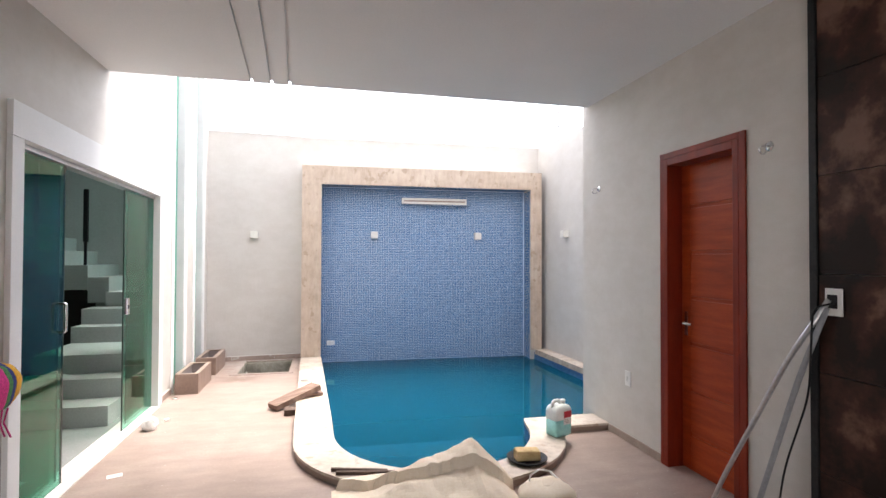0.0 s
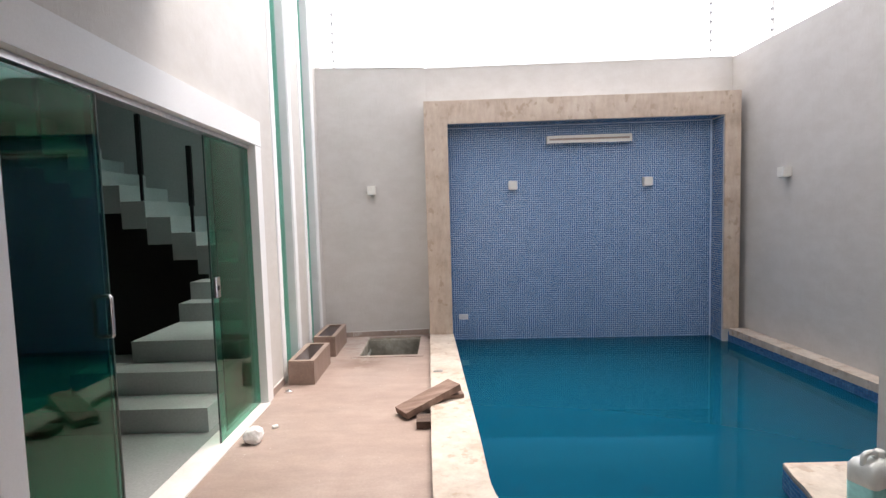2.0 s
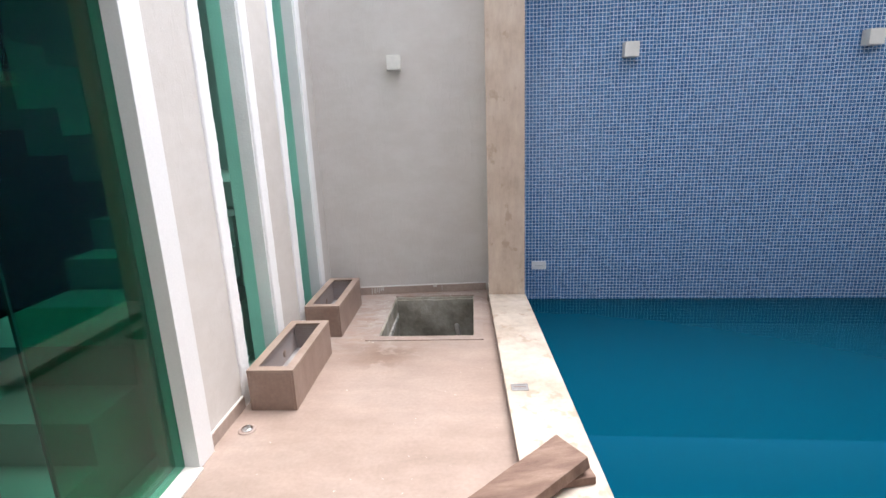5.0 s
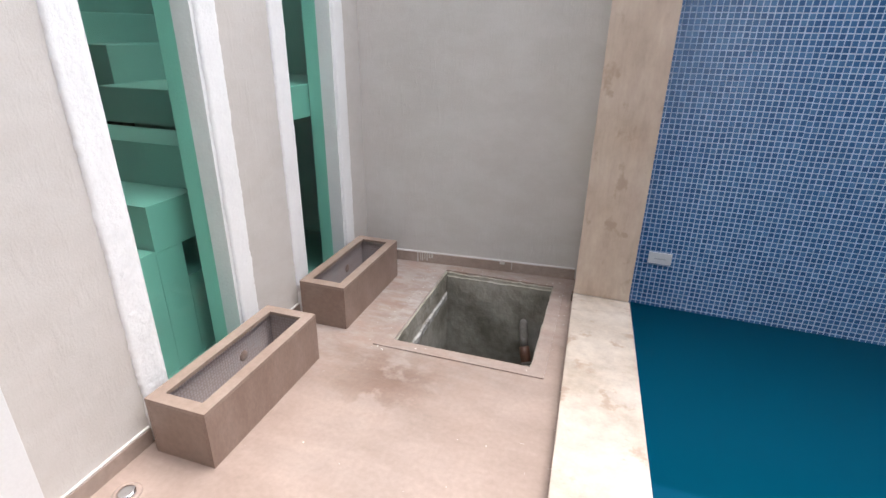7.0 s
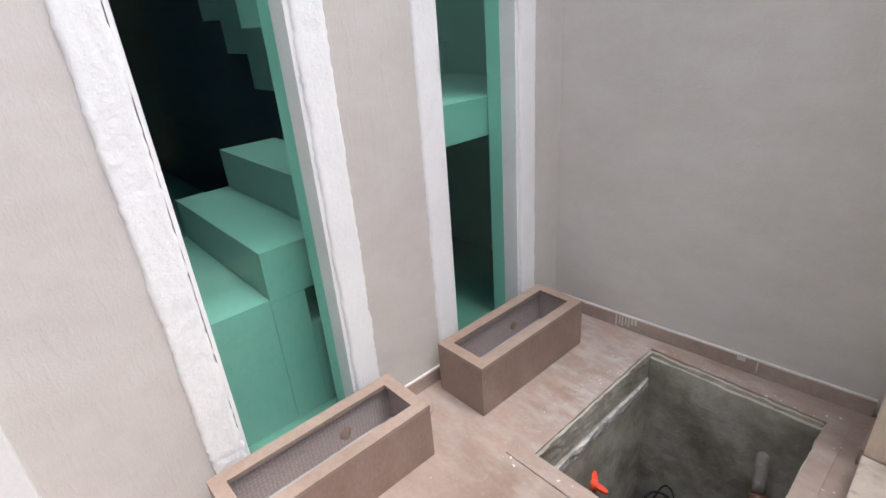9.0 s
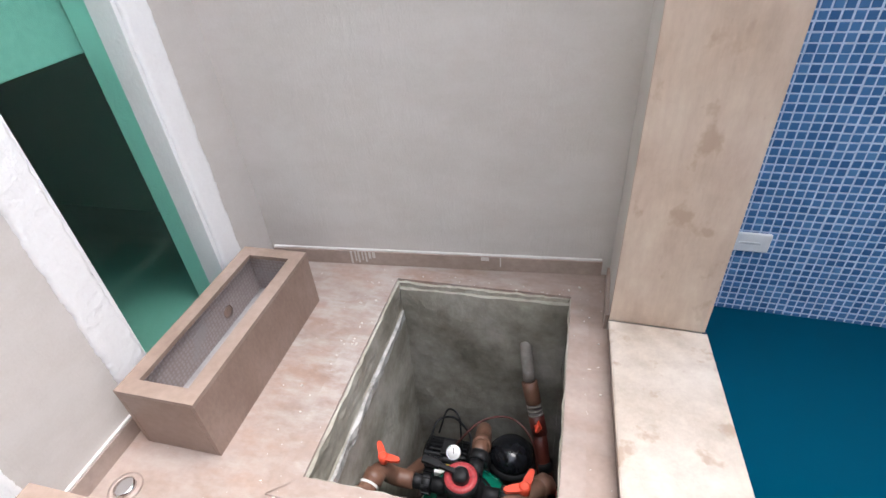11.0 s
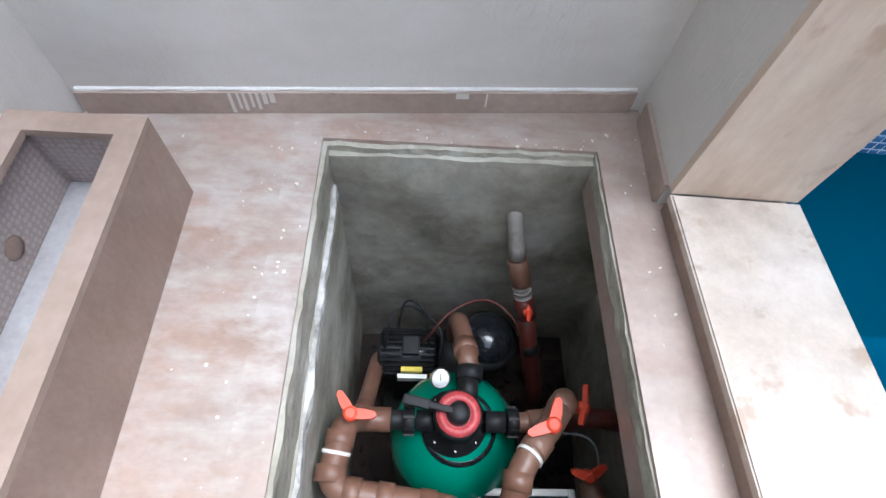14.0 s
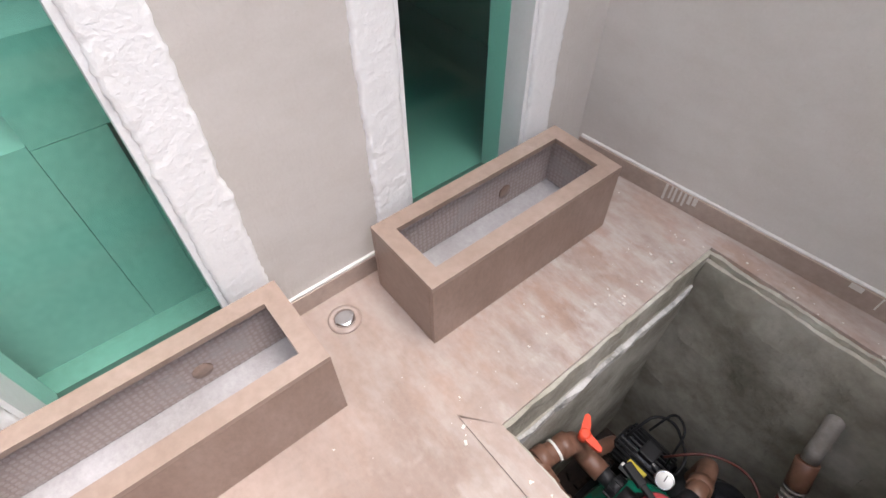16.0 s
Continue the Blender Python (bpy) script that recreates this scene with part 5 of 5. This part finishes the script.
def mosaic(name, cells, m, parent):
    """Joined tiles at (u, z) cells on the plane m, facing its -y."""
    vs, fs = tile_solid()
    rng = np.random.RandomState(len(cells))
    v = np.array(vs)[None] + np.array([(u, 0, z) for u, z in cells])[:, None] + rng.uniform(-0.0006, 0.0006, (len(cells), 1, 3))
    sheet = np.array([(round(u / (12 * PITCH) - 0.5), round(z / (12 * PITCH) - 0.5)) for u, z in cells])
    v[:, :, 0] += 0.0016 * np.sin(sheet[:, 0] * 7.1 + sheet[:, 1] * 12.9)[:, None]
    v[:, :, 2] += 0.0016 * np.sin(sheet[:, 0] * 3.7 + sheet[:, 1] * 5.3)[:, None]
    verts = v.reshape(-1, 3)
    faces = (np.array([list(f) for f in fs])[None] + 8 * np.arange(len(cells))[:, None, None]).reshape(-1, 4)
    me = bpy.data.meshes.new(name)
    me.from_pydata(verts.tolist(), [], faces.tolist())
    me.materials.append(TILE)
    ob = new(name, me)
    ob.matrix_basis = m
    ob.parent = parent
    return tagged(ob, "field of small blue glass tiles", "", "", "stuff")


def cells(w, z0, z1):
    return [((i + 0.5) * PITCH, z0 + (k + 0.5) * PITCH) for i in range(int(w / PITCH)) for k in range(int((z1 - z0) / PITCH))]


face = BACK @ pose(u0, DEEP, 0)
every = cells(u1 - u0, -0.30, nz)
close = [c for c in every if c[0] < 10 * PITCH and 0.0 < c[1] < 30 * PITCH]
rest = [c for c in every if not (c[0] < 10 * PITCH and 0.0 < c[1] < 30 * PITCH)]
local = pose(u0, DEEP, 0)
mosaic("tile_field", rest, local, niche)
one = bpy.data.meshes.new("tile")
one.from_pydata(*[tile_solid()[0], [], tile_solid()[1]])
one.materials.append(TILE)
for u, z in close:
    ob = new("tile", one)
    ob.parent = niche
    ob.matrix_basis = local @ Matrix.Translation((u, 0, z))
mosaic("tile_field", cells(DEEP - 0.02, -0.30, nz), Matrix.Translation((u1, DEEP, 0)) @ Matrix.Rotation(radians(-90), 4, "Z"), niche)
mosaic("tile_field", cells(DEEP - 0.02, -0.30, nz), Matrix.Translation((u0, 0.02, 0)) @ Matrix.Rotation(radians(90), 4, "Z"), niche)
mosaic("tile_field", [(u, z) for u, z in cells(u1 - u0, 0.0, DEEP - 0.02)], Matrix.Translation((u0, DEEP, nz)) @ Matrix.Rotation(radians(90), 4, "X"), niche)

# pool walls, near the surface
for (xa, ya), (xb, yb) in zip(pool_outline, pool_outline[1:]):
    length = math.hypot(xb - xa, yb - ya)
    if length < 0.5 * PITCH:
        continue
    a = math.atan2(yb - ya, xb - xa)
    count = max(1, round(length / PITCH))
    fit_cells = [((i + 0.5) * length / count, 0.03 - (k + 0.5) * PITCH) for i in range(count) for k in range(18)]
    mosaic("tile_field", fit_cells, Matrix.Translation((xa, ya, 0)) @ Matrix.Rotation(a + math.pi, 4, "Z") @ Matrix.Translation((-length, 0, 0)), pool)
